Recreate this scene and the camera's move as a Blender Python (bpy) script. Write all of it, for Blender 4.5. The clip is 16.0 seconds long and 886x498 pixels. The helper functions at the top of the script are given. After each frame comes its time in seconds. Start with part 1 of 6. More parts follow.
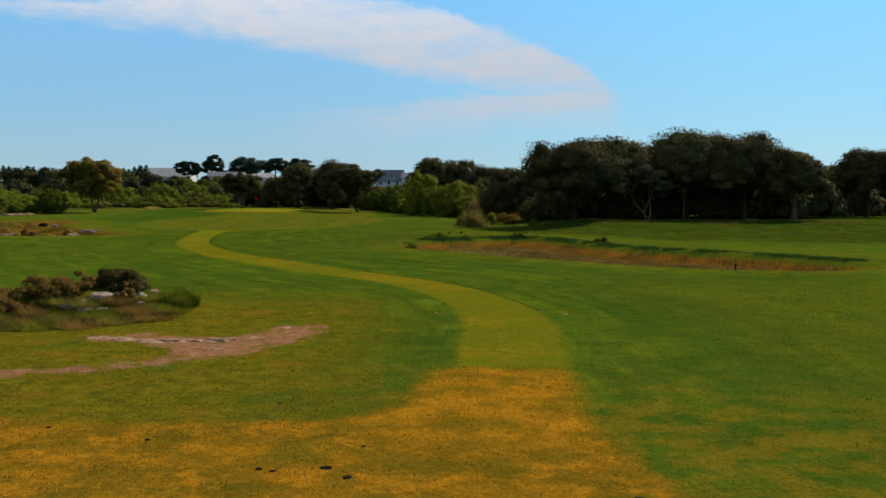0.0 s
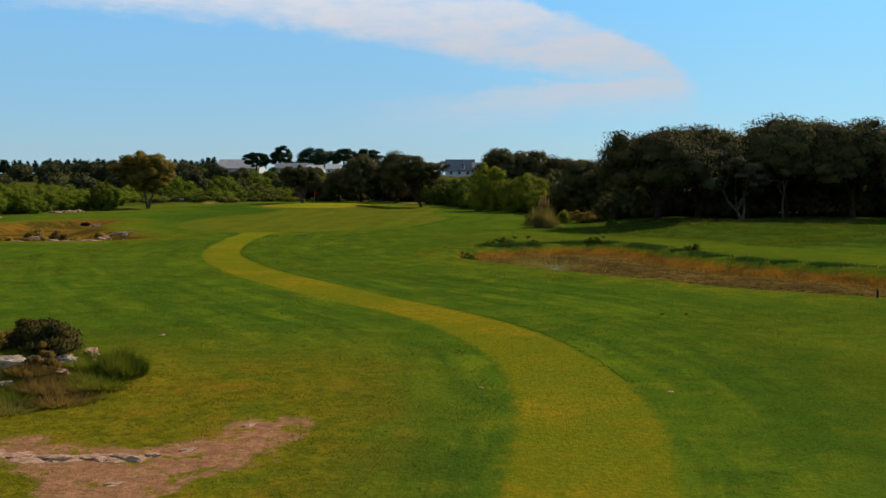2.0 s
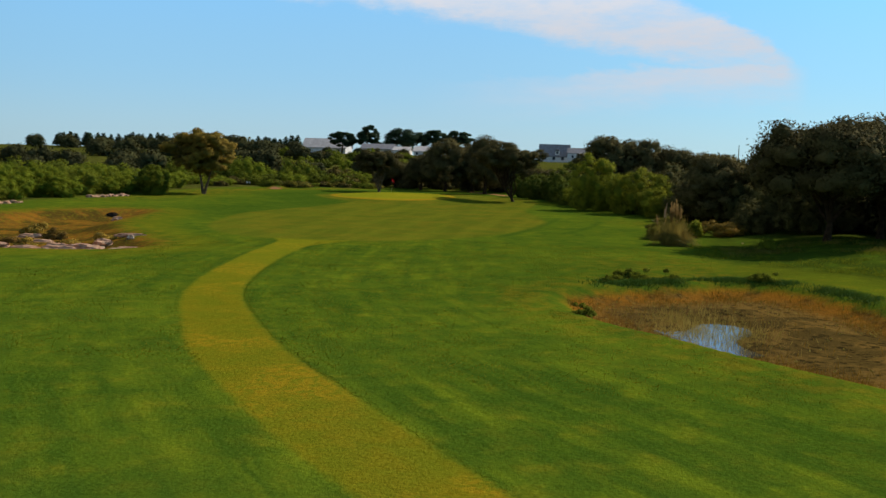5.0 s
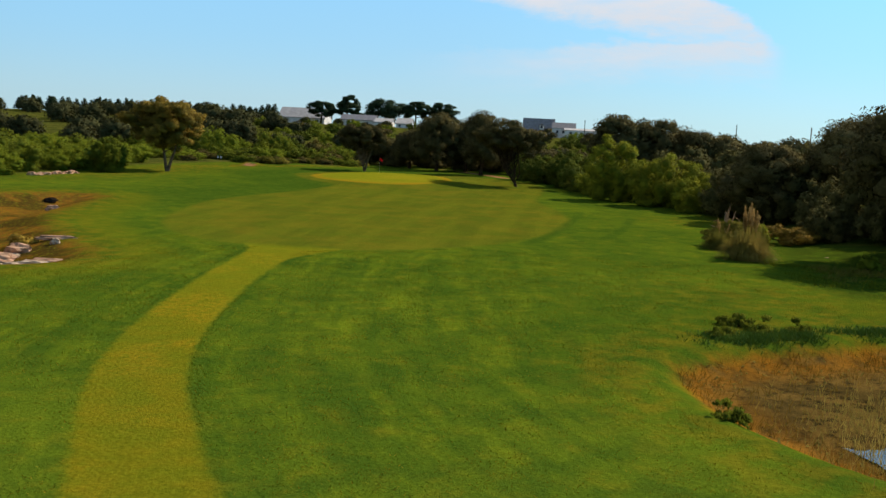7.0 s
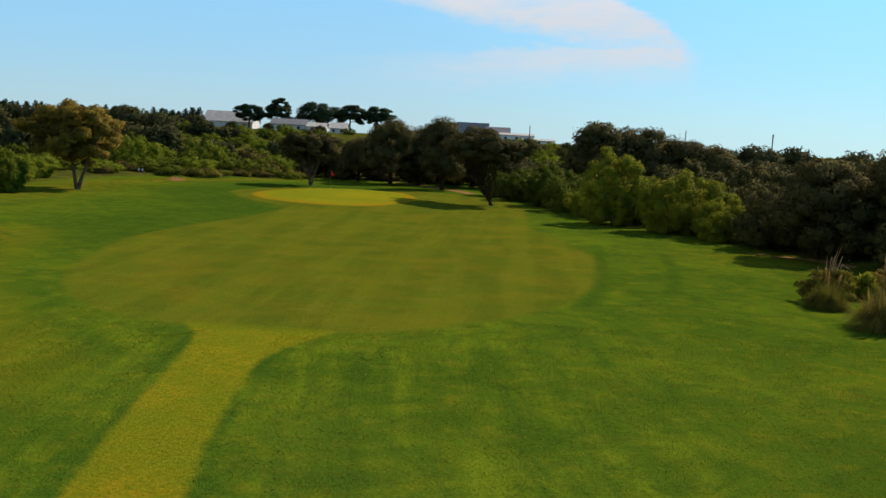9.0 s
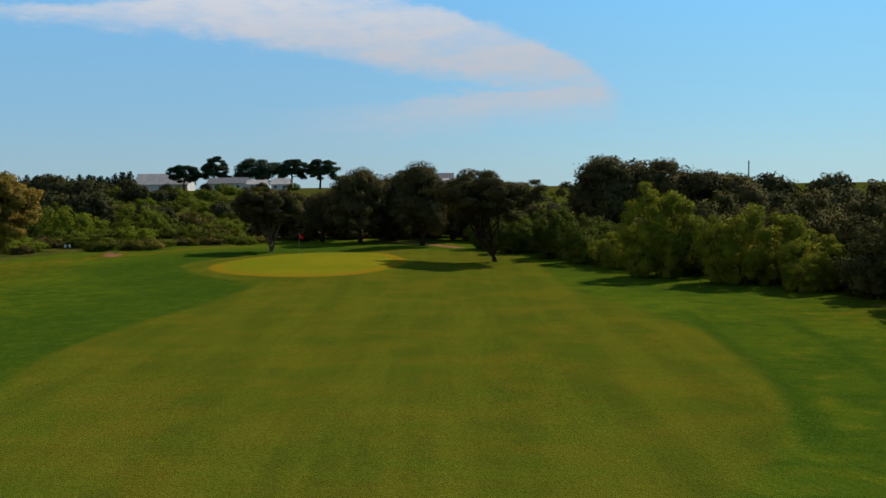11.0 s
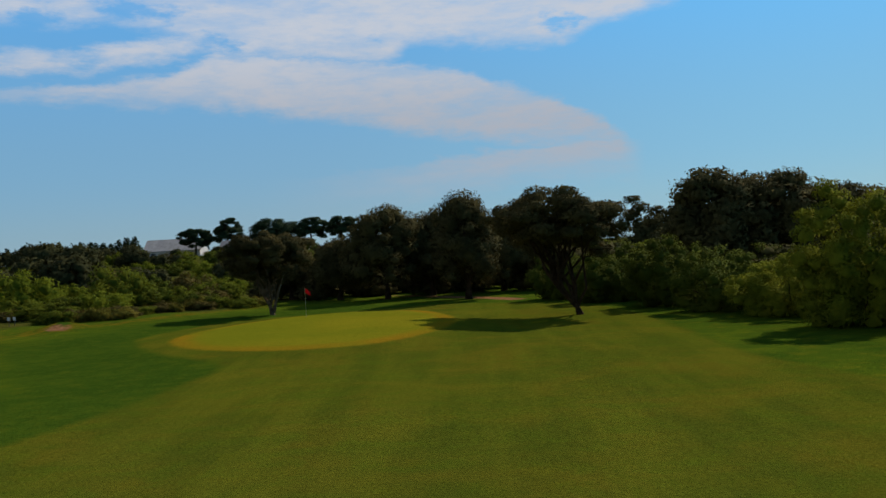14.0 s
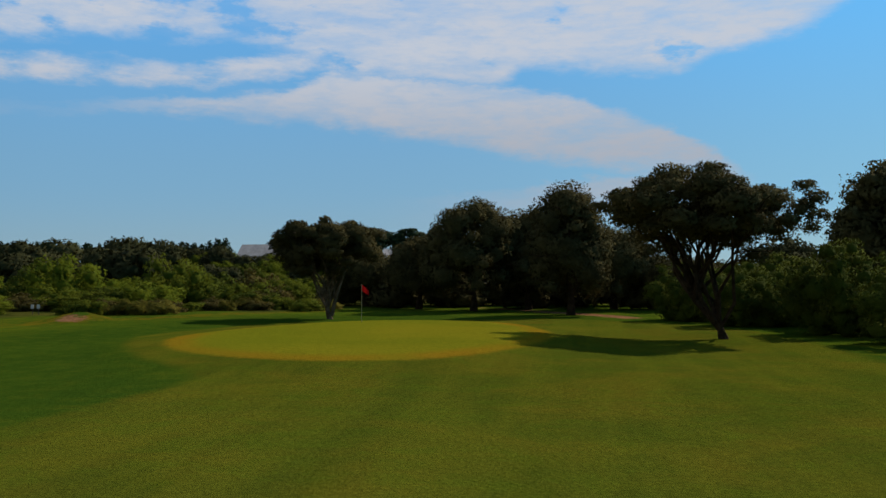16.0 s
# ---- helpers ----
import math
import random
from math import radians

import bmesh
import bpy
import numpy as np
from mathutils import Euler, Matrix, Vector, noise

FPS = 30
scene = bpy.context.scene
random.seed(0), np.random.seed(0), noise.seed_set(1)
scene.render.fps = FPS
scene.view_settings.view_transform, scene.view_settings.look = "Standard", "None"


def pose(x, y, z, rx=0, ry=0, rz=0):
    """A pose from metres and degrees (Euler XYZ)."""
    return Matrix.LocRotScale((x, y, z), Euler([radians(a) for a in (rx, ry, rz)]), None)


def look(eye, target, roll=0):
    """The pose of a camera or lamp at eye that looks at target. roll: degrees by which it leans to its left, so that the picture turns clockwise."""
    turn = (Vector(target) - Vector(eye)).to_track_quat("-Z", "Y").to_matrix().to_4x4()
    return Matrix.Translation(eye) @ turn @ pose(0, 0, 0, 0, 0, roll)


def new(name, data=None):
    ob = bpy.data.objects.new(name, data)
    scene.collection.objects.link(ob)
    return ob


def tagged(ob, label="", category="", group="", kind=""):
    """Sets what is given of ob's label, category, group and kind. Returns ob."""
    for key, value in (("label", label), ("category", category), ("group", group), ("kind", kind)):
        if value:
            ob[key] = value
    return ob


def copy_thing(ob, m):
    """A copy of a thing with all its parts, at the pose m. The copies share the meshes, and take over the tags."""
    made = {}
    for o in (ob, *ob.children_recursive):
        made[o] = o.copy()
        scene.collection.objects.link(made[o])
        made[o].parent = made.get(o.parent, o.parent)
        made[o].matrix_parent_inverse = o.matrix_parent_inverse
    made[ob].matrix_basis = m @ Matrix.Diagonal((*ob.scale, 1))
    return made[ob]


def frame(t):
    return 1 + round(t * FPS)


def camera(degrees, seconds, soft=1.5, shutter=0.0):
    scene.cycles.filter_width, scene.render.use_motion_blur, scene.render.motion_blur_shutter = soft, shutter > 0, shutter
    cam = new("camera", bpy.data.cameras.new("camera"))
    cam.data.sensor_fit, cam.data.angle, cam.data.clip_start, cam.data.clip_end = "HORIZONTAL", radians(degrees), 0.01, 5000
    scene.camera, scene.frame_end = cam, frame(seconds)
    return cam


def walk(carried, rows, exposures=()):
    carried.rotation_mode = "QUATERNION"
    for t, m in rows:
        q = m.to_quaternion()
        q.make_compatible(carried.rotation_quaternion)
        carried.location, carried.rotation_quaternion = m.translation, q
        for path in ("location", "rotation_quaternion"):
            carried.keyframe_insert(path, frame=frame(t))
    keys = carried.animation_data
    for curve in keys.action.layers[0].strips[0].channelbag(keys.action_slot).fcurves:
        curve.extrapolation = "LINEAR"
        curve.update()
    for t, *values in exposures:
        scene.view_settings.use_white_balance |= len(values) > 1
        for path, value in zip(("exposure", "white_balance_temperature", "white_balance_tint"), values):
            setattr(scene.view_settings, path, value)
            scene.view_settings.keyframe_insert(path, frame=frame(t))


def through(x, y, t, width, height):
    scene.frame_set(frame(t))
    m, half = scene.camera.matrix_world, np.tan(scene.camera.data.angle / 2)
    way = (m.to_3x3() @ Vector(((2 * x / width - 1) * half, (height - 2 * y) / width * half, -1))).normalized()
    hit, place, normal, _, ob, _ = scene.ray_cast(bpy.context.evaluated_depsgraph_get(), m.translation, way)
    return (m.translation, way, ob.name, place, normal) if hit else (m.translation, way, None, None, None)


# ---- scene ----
cam = camera(50.0, 16.0)
PATH = [
    (0, (-0.724, 3.139, 4.687), (-0.732, 5.135, 4.559), 0.3),
    (0.5, (-0.597, 5.56, 4.897), (-0.631, 7.555, 4.761), 0.0),
    (1, (-0.374, 8.113, 5.092), (-0.448, 10.106, 4.95), -0.0),
    (1.5, (-0.196, 10.929, 5.293), (-0.314, 12.92, 5.146), -0.1),
    (2, (-0.128, 14.137, 5.486), (-0.288, 16.125, 5.334), 0.0),
    (2.5, (-0.201, 17.415, 5.659), (-0.4, 19.399, 5.504), 0.2),
    (3, (-0.44, 21.02, 5.837), (-0.679, 23.0, 5.678), 0.2),
    (3.5, (-0.682, 24.899, 6.022), (-0.959, 26.873, 5.856), 0.4),
    (4, (-1.121, 28.932, 6.297), (-1.43, 30.9, 6.122), 0.8),
    (4.5, (-1.731, 32.962, 6.473), (-2.063, 34.926, 6.291), 1.3),
    (5, (-2.601, 36.919, 6.585), (-2.946, 38.88, 6.393), 1.7),
    (7.5, (-9.829, 56.611, 7.665), (-10.092, 58.576, 7.403), 3.5),
    (8, (-11.764, 61.034, 7.809), (-11.979, 63.004, 7.543), 3.6),
    (8.5, (-13.601, 65.551, 7.952), (-13.775, 67.527, 7.694), 3.5),
    (9, (-15.602, 70.323, 8.056), (-15.737, 72.304, 7.82), 3.0),
    (11.5, (-23.943, 93.747, 7.614), (-23.926, 95.744, 7.51), -1.6),
    (12, (-24.79, 98.405, 7.375), (-24.756, 100.403, 7.301), -2.5),
    (12.5, (-25.257, 103.008, 7.007), (-25.221, 105.007, 6.955), -3.1),
    (13, (-25.481, 107.759, 6.56), (-25.458, 109.759, 6.528), -3.4),
    (13.5, (-25.559, 112.328, 6.021), (-25.567, 114.328, 6.002), -3.5),
    (14, (-25.543, 116.983, 5.444), (-25.601, 118.982, 5.438), -3.3),
    (14.5, (-25.472, 121.514, 4.956), (-25.588, 123.511, 4.964), -2.9),
    (15, (-25.436, 125.877, 4.504), (-25.609, 127.87, 4.526), -2.3),
    (15.5, (-25.584, 129.879, 4.024), (-25.807, 131.866, 4.061), -1.3),
    (16, (-25.799, 133.805, 3.57), (-26.07, 135.786, 3.618), -0.2),
]
EXPOSURES = [(0, 0.0, 6500, 10), (4, 0.08, 6500, 10), (5.2, 0.16, 6550, 10), (7.4, 0.33, 6750, 9), (8.5, 0.33, 6780, 9), (9.2, 0.22, 6680, 9), (11.3, -0.22, 6450, 10), (12.6, -0.45, 6350, 10), (16, -0.45, 6300, 10)]
walk(cam, [(t, look(eye, target, roll)) for t, eye, target, roll in PATH], EXPOSURES)

# ---- sun, sky and clouds ----
SUN_AZ, SUN_EL = 42.0, 41.0   # degrees from +y towards +x, and above the horizon


class Net:
    """Short ways to lay nodes into one tree."""

    def __init__(self, tree):
        self.tree = tree
        tree.nodes.clear()

    def put(self, socket, value):
        if isinstance(value, bpy.types.NodeSocket):
            self.tree.links.new(value, socket)
        elif value is not None:
            socket.default_value = value

    def math(self, op, a, b=None, c=None, clamp=False):
        n = self.tree.nodes.new("ShaderNodeMath")
        n.operation, n.use_clamp = op, clamp
        for i, v in enumerate((a, b, c)):
            self.put(n.inputs[i], v)
        return n.outputs[0]

    def ramp(self, v, lo, hi, out_lo=0.0, out_hi=1.0):
        """A smooth step from out_lo at lo to out_hi at hi."""
        n = self.tree.nodes.new("ShaderNodeMapRange")
        n.interpolation_type = "SMOOTHSTEP"
        for i, x in enumerate((v, lo, hi, out_lo, out_hi)):
            self.put(n.inputs[i], x)
        return n.outputs[0]

    def line(self, v, points):
        """A broken line through points (v, value), flat beyond its ends."""
        out = None
        for (x0, y0), (x1, y1) in zip(points, points[1:]):
            n = self.tree.nodes.new("ShaderNodeMapRange")
            for i, x in enumerate((v, x0, x1, y0 if out is None else 0.0, y1 if out is None else y1 - y0)):
                self.put(n.inputs[i], x)
            out = n.outputs[0] if out is None else self.math("ADD", out, n.outputs[0])
        return out

    def mix(self, fac, a, b, blend="MIX"):
        n = self.tree.nodes.new("ShaderNodeMix")
        n.data_type, n.blend_type = "RGBA", blend
        self.put(n.inputs[0], fac)
        for i, c in ((6, a), (7, b)):
            self.put(n.inputs[i], (*c, 1) if isinstance(c, tuple) and len(c) == 3 else c)
        return n.outputs[2]

    def noise(self, scale, detail=3.0, rough=0.55, vec=None, distort=0.0):
        n = self.tree.nodes.new("ShaderNodeTexNoise")
        n.inputs["Scale"].default_value, n.inputs["Detail"].default_value = scale, detail
        n.inputs["Roughness"].default_value, n.inputs["Distortion"].default_value = rough, distort
        if vec is not None:
            self.put(n.inputs["Vector"], vec)
        return n.outputs["Fac"]

    def vec(self, v, scale=(1, 1, 1), turn=0.0):
        n = self.tree.nodes.new("ShaderNodeMapping")
        self.put(n.inputs["Vector"], v)
        n.inputs["Scale"].default_value = scale
        n.inputs["Rotation"].default_value = (0, 0, radians(turn))
        return n.outputs[0]

    def attr(self, name):
        n = self.tree.nodes.new("ShaderNodeAttribute")
        n.attribute_name = name
        return n.outputs["Fac"]

    def place(self):
        return self.tree.nodes.new("ShaderNodeNewGeometry").outputs["Position"]

    def coords(self):
        return self.tree.nodes.new("ShaderNodeTexCoord").outputs["Object"]

    def island(self):
        return self.tree.nodes.new("ShaderNodeNewGeometry").outputs["Random Per Island"]

    def each(self):
        return self.tree.nodes.new("ShaderNodeObjectInfo").outputs["Random"]

    def bump(self, height, strength, distance):
        n = self.tree.nodes.new("ShaderNodeBump")
        n.inputs["Strength"].default_value, n.inputs["Distance"].default_value = strength, distance
        self.put(n.inputs["Height"], height)
        return n.outputs[0]

    def surface(self, colour, rough=0.7, normal=None, metal=0.0, spec=0.5):
        b = self.tree.nodes.new("ShaderNodeBsdfPrincipled")
        self.put(b.inputs["Base Color"], (*colour, 1) if isinstance(colour, tuple) and len(colour) == 3 else colour)
        self.put(b.inputs["Roughness"], rough)
        self.put(b.inputs["Metallic"], metal)
        self.put(b.inputs["Specular IOR Level"], spec)
        if normal is not None:
            self.put(b.inputs["Normal"], normal)
        return b

    def finish(self, shader):
        kind = "ShaderNodeOutputMaterial"
        n = self.tree.nodes.new(kind)
        self.tree.links.new(shader, n.inputs[0])


def make_world():
    world = bpy.data.worlds.new("sky")
    scene.world = world
    world.use_nodes = True
    t = Net(world.node_tree)
    sky = t.tree.nodes.new("ShaderNodeTexSky")
    sky.sky_type, sky.sun_disc = "NISHITA", False
    sky.sun_elevation, sky.sun_rotation = radians(SUN_EL), radians(SUN_AZ)
    sky.altitude, sky.air_density, sky.dust_density, sky.ozone_density = 0, 1.0, 0.25, 3.0
    way = t.tree.nodes.new("ShaderNodeTexCoord").outputs["Generated"]
    split = t.tree.nodes.new("ShaderNodeSeparateXYZ")
    t.put(split.inputs[0], way)
    az = t.math("DEGREES", t.math("ARCTAN2", split.outputs[0], split.outputs[1]))
    el0 = t.math("DEGREES", t.math("ARCSINE", split.outputs[2]))
    wob = t.math("SUBTRACT", t.noise(26, 5, 0.62, t.vec(way, (1, 1, 3))), 0.5)
    el = t.math("ADD", el0, t.math("MULTIPLY", wob, 1.7))
    # the long sweeping band, ending in a point
    low = t.line(az, [(-32, 8.9), (-25, 9.3), (-20, 9.1), (-14, 8.7), (-10.8, 8.1), (-6.5, 7.6), (-4, 6.95), (0, 6.35), (3, 5.9), (5.5, 5.55), (10, 5.5)])
    high = t.line(az, [(-30, 9.3), (-25, 9.9), (-21, 10.2), (-17.5, 10.7), (-14.5, 12.0), (-12, 11.9), (-7.2, 11.4), (-3.2, 11.1), (-0.5, 10.6), (2.8, 9.45), (6.1, 8.05), (8.4, 6.9), (9.7, 5.9), (10.4, 5.0)])
    above = t.ramp(t.math("SUBTRACT", el, low), -0.4, 0.8)
    below = t.ramp(t.math("SUBTRACT", high, el), -0.25, 0.5)
    band = t.math("MULTIPLY", t.math("MULTIPLY", above, below), t.ramp(az, -34, -24, 0.35, 1.0))
    # its thin tail, turned back under it
    tail = t.line(az, [(-12, 4.3), (-8, 4.7), (-3, 5.0), (-0.8, 5.35), (2.6, 5.7), (6, 5.75), (9.3, 5.9), (10.4, 5.4)])
    veil = t.math("MULTIPLY", t.ramp(t.math("SUBTRACT", tail, el), -0.25, 0.45), t.ramp(t.math("SUBTRACT", tail, el), 2.9, 0.5))
    veil = t.math("MULTIPLY", veil, t.math("MULTIPLY", t.ramp(az, -13, 4, 0.0, 0.85), t.ramp(az, 10.8, 9.0)))
    # broken mass higher up, with a neck down to the band
    edge = t.line(az, [(-34, 12.6), (-26, 13.4), (-20, 13.5), (-16.5, 12.8), (-14.5, 11.7), (-12, 11.5), (-8, 11.3), (-5.2, 10.9), (-4.2, 11.2), (-3, 12.0), (3, 11.7), (6.3, 11.4), (7.7, 12.3), (10.4, 12.8), (13, 13.4), (15.5, 14.6), (18, 17)])
    holes = t.noise(13, 5, 0.6, t.vec(way, (1, 1, 2.6)))
    mass = t.math("MULTIPLY", t.ramp(t.math("SUBTRACT", el, edge), -0.4, 0.9), t.ramp(az, 18, 15))
    mass = t.math("MULTIPLY", mass, t.ramp(t.math("ADD", holes, t.ramp(az, -16, -8, 0.0, 0.12)), 0.38, 0.52, 0.15, 1.0))
    # a torn streak beside it
    mid = t.line(az, [(-34, 11.3), (-26, 11.4), (-22, 11.4), (-19, 11.9), (-14, 12.8)])
    torn = t.math("MULTIPLY", t.ramp(t.math("ABSOLUTE", t.math("SUBTRACT", el, mid)), 1.0, 0.1), t.math("MULTIPLY", t.ramp(az, -13, -16), t.ramp(holes, 0.26, 0.52)))
    mass = t.math("MAXIMUM", mass, torn)
    mass = t.math("MULTIPLY", mass, t.ramp(el0, 40, 22, 0.25, 1.0))
    streak = t.noise(9, 6, 0.62, t.vec(way, (1, 1, 5), 20))
    both = t.math("MAXIMUM", t.math("MAXIMUM", band, mass), veil)
    cover = t.math("MULTIPLY", both, t.math("MULTIPLY", t.ramp(streak, 0.3, 0.62, 0.55, 0.97), t.ramp(t.noise(30, 5, 0.65, t.vec(way, (1, 1, 3))), 0.28, 0.6, 0.76, 1.0)), clamp=True)
    lit = t.mix(1.0, sky.outputs[0], (SKY, SKY, SKY), "MULTIPLY")
    air = t.mix(t.ramp(el0, 4, 19), t.mix(t.ramp(el0, -0.5, 5.5), AIR_LOW, AIR_MID), AIR_HIGH)
    air = t.mix(1.0, air, t.mix(t.ramp(az, -12, 24), (0.90, 0.92, 0.95), (1.0, 1.15, 1.14)), "MULTIPLY")
    air = t.mix(t.ramp(el0, 16, 50), air, AIR_ZENITH)
    near_sun = t.tree.nodes.new("ShaderNodeVectorMath")
    near_sun.operation = "DOT_PRODUCT"
    t.put(near_sun.inputs[0], way)
    near_sun.inputs[1].default_value = (math.sin(radians(SUN_AZ)), math.cos(radians(SUN_AZ)), 0.0)
    dim = t.ramp(near_sun.outputs["Value"], -0.55, 0.35, 0.42, 1.0)
    air = t.mix(1.0, air, t.mix(dim, (0.0, 0.0, 0.0), (1.0, 1.0, 1.0)), "MULTIPLY")
    tint = t.mix(0.8, lit, air)
    hue = t.mix(cover, tint, t.mix(t.ramp(el0, 6.5, 13.5), CLOUD, CLOUD_HIGH))
    back = t.tree.nodes.new("ShaderNodeBackground")
    t.put(back.inputs[0], hue)
    back.inputs[1].default_value = 1.0
    out = t.tree.nodes.new("ShaderNodeOutputWorld")
    t.tree.links.new(back.outputs[0], out.inputs[0])


SKY, CLOUD, CLOUD_HIGH = 0.09, (0.58, 0.60, 0.66), (0.76, 0.80, 0.88)
AIR_LOW, AIR_MID, AIR_HIGH = (0.36, 0.59, 0.71), (0.28, 0.59, 0.85), (0.16, 0.64, 1.26)   # clear coastal air, paler towards the horizon
AIR_ZENITH = (0.11, 0.30, 0.62)
make_world()
lamp = bpy.data.lights.new("sun", "SUN")
lamp.energy, lamp.angle, lamp.color = 5.0, radians(0.6), (1.0, 0.91, 0.76)
sun_way = Vector((math.sin(radians(SUN_AZ)) * math.cos(radians(SUN_EL)), math.cos(radians(SUN_AZ)) * math.cos(radians(SUN_EL)), math.sin(radians(SUN_EL))))
new("sun", lamp).matrix_world = look(sun_way * 100, (0, 0, 0))


# ---- plan: outlines on the ground ----
def smooth(points, closed=True, per=8):
    """A smooth line through the points (Catmull-Rom)."""
    p = np.array(points, float)
    n = len(p)
    out = []
    for i in range(n if closed else n - 1):
        ids = [(i + k) % n if closed else min(max(i + k, 0), n - 1) for k in (-1, 0, 1, 2)]
        a, b, c, d = p[ids]
        for s in np.arange(per) / per:
            out.append(0.5 * (2 * b + (c - a) * s + (2 * a - 5 * b + 4 * c - d) * s ** 2 + (3 * b - a - 3 * c + d) * s ** 3))
    if not closed:
        out.append(p[-1])
    return np.array(out)


STRIP_LEFT = smooth([(-0.5, 24), (-0.4, 30), (-0.2, 35), (-0.35, 39.1), (-1.1, 43.2), (-2.7, 47.3), (-5.4, 52.2), (-8.2, 55.4), (-11.4, 59.3), (-15.8, 65.4), (-18.6, 70.6), (-21.2, 76), (-23.1, 81.5), (-24.6, 88), (-25.8, 95), (-26.6, 101), (-27.6, 106), (-29.5, 109)], False)
STRIP_RIGHT = smooth([(2.4, 24), (2.65, 30), (3.0, 34), (3.0, 37), (2.6, 40.6), (1.35, 45.5), (-0.4, 49.3), (-3.3, 53.7), (-6.5, 58), (-9.7, 62.2), (-13.0, 66.7), (-17.3, 74.2), (-19.6, 79.2), (-21.4, 85.5), (-22.7, 92), (-23.6, 98), (-23.9, 103), (-22.2, 108)], False)
STRIP_AREA = np.concatenate([STRIP_LEFT, STRIP_RIGHT[::-1]])
STRIP = (STRIP_LEFT + STRIP_RIGHT) / 2
FAIRWAY = smooth([(-27.6, 107.5), (-31.3, 108.3), (-35.5, 112), (-38.8, 119), (-40.8, 127), (-41.7, 135), (-40.6, 146), (-38.6, 157), (-38.4, 164), (-43.5, 170.5), (-47.5, 178), (-49.6, 186), (-47, 196), (-41, 202), (-32, 206), (-24, 205), (-17, 197), (-14, 184), (-13.6, 168), (-13.4, 158), (-10.6, 146), (-9.3, 135), (-10.1, 126), (-12.4, 118), (-15.3, 113), (-19, 109), (-22.5, 107.5)])
GREEN = smooth([(-44.5, 175.5), (-45.3, 182), (-43.3, 190), (-37.7, 196.5), (-30.5, 196), (-27.2, 187), (-27.3, 177), (-30.5, 169.5), (-35.5, 167.3), (-40.5, 169.8)])
TEE = smooth([(-40, 21.0), (-14, 21.8), (-5.8, 21.6), (-2.6, 22.1), (-1.5, 24), (-1.0, 26.9), (0.6, 27.2), (2.3, 26.8), (2.1, 23), (2.3, 20), (3.2, 17), (4.4, 12), (5.5, 3), (3, -12), (-40, -12)])
POND = smooth([(-5.4, 85.4), (-4.8, 80.6), (-2.6, 76.6), (-0.2, 74.2), (2.2, 71.4), (4.8, 68.6), (7.4, 65.8), (10.0, 62.8), (13.4, 60.7), (17.5, 58.7), (22, 58.2), (25.8, 60.5), (25.6, 65.4), (21.8, 71.0), (17.4, 74.6), (14.8, 77.6), (12.4, 82.6), (10.4, 87.6), (8.0, 91.4), (4.4, 93.0), (1.2, 91.2), (-2.2, 89.2)])
HOLLOW = smooth([(-62, 116), (-60, 126), (-55.5, 133), (-51.5, 133), (-48.5, 124), (-45.8, 114.8), (-39, 105), (-34.6, 100), (-33.6, 96), (-37, 93), (-46, 91.5), (-60, 96), (-68, 106)])
SCRAPE = smooth([(-11.8, 32.0), (-10.7, 32.7), (-9.4, 32.8), (-8.4, 32.1), (-7.0, 32.6), (-6.5, 33.6), (-6.1, 34.6), (-5.1, 34.9), (-4.9, 33.2), (-5.3, 31.4), (-6.0, 30.1), (-6.8, 29.1), (-7.6, 28.6), (-8.3, 29.0), (-8.6, 30.6), (-9.6, 31.2)])
FRINGE = smooth([(-69, 186), (-66, 192), (-62.7, 195.6), (-59.3, 203), (-56, 209.5), (-53, 215.5), (-49, 220)], False)
SCUFF = smooth([(-7.8, 28.8), (-9.4, 27.7), (-10.7, 26.9), (-13, 26.3), (-16, 25.8)], False)
BARE = smooth([(4.6, 148.6), (5.7, 147.2), (8.0, 145.2), (9.4, 141)], False)
TRACK = smooth([(-35, 228), (-30, 222), (-25, 214.5), (-21.5, 208.5)], False)
RUTS = [smooth([(-8.6, 146.5), (-8.8, 140), (-9.6, 130.7), (-10.5, 122), (-11.7, 117)], False), smooth([(-3.8, 143), (-4.4, 135.3), (-5.3, 128.7), (-6.4, 122.5)], False)]
LANE = smooth([(7, 99), (14, 91), (22, 80), (32, 69), (44, 60)], False)
WILD_LEFT = smooth([(-74, 60), (-71.5, 135), (-73, 165), (-74, 190), (-69, 206), (-60, 219), (-48, 230), (-48, 400), (-400, 400), (-400, 60)], True, 2)
WILD_RIGHT = smooth([(-12, 240), (-11.5, 202), (-7, 188), (-3.5, 174), (1.0, 162), (6.5, 150), (9, 136), (12, 122), (26, 121), (44, 122), (52, 134), (90, 160), (400, 180), (400, 400), (0, 400)], True, 2)


def distance(x, y, line, closed=True):
    """Metres to a line, less than 0 inside a closed one."""
    x, y = np.atleast_1d(np.asarray(x, float)), np.atleast_1d(np.asarray(y, float))
    best = np.full(x.shape, 1e9)
    inside = np.zeros(x.shape, bool)
    ends = np.roll(line, -1, 0) if closed else line[1:]
    for (ax, ay), (bx, by) in zip(line, ends):
        dx, dy = bx - ax, by - ay
        s = np.clip(((x - ax) * dx + (y - ay) * dy) / (dx * dx + dy * dy + 1e-9), 0, 1)
        best = np.minimum(best, (x - ax - s * dx) ** 2 + (y - ay - s * dy) ** 2)
        if closed and ay != by:
            inside ^= ((ay > y) != (by > y)) & (x < (bx - ax) * (y - ay) / (by - ay) + ax)
    best = np.sqrt(best)
    return np.where(inside, -best, best) if closed else best


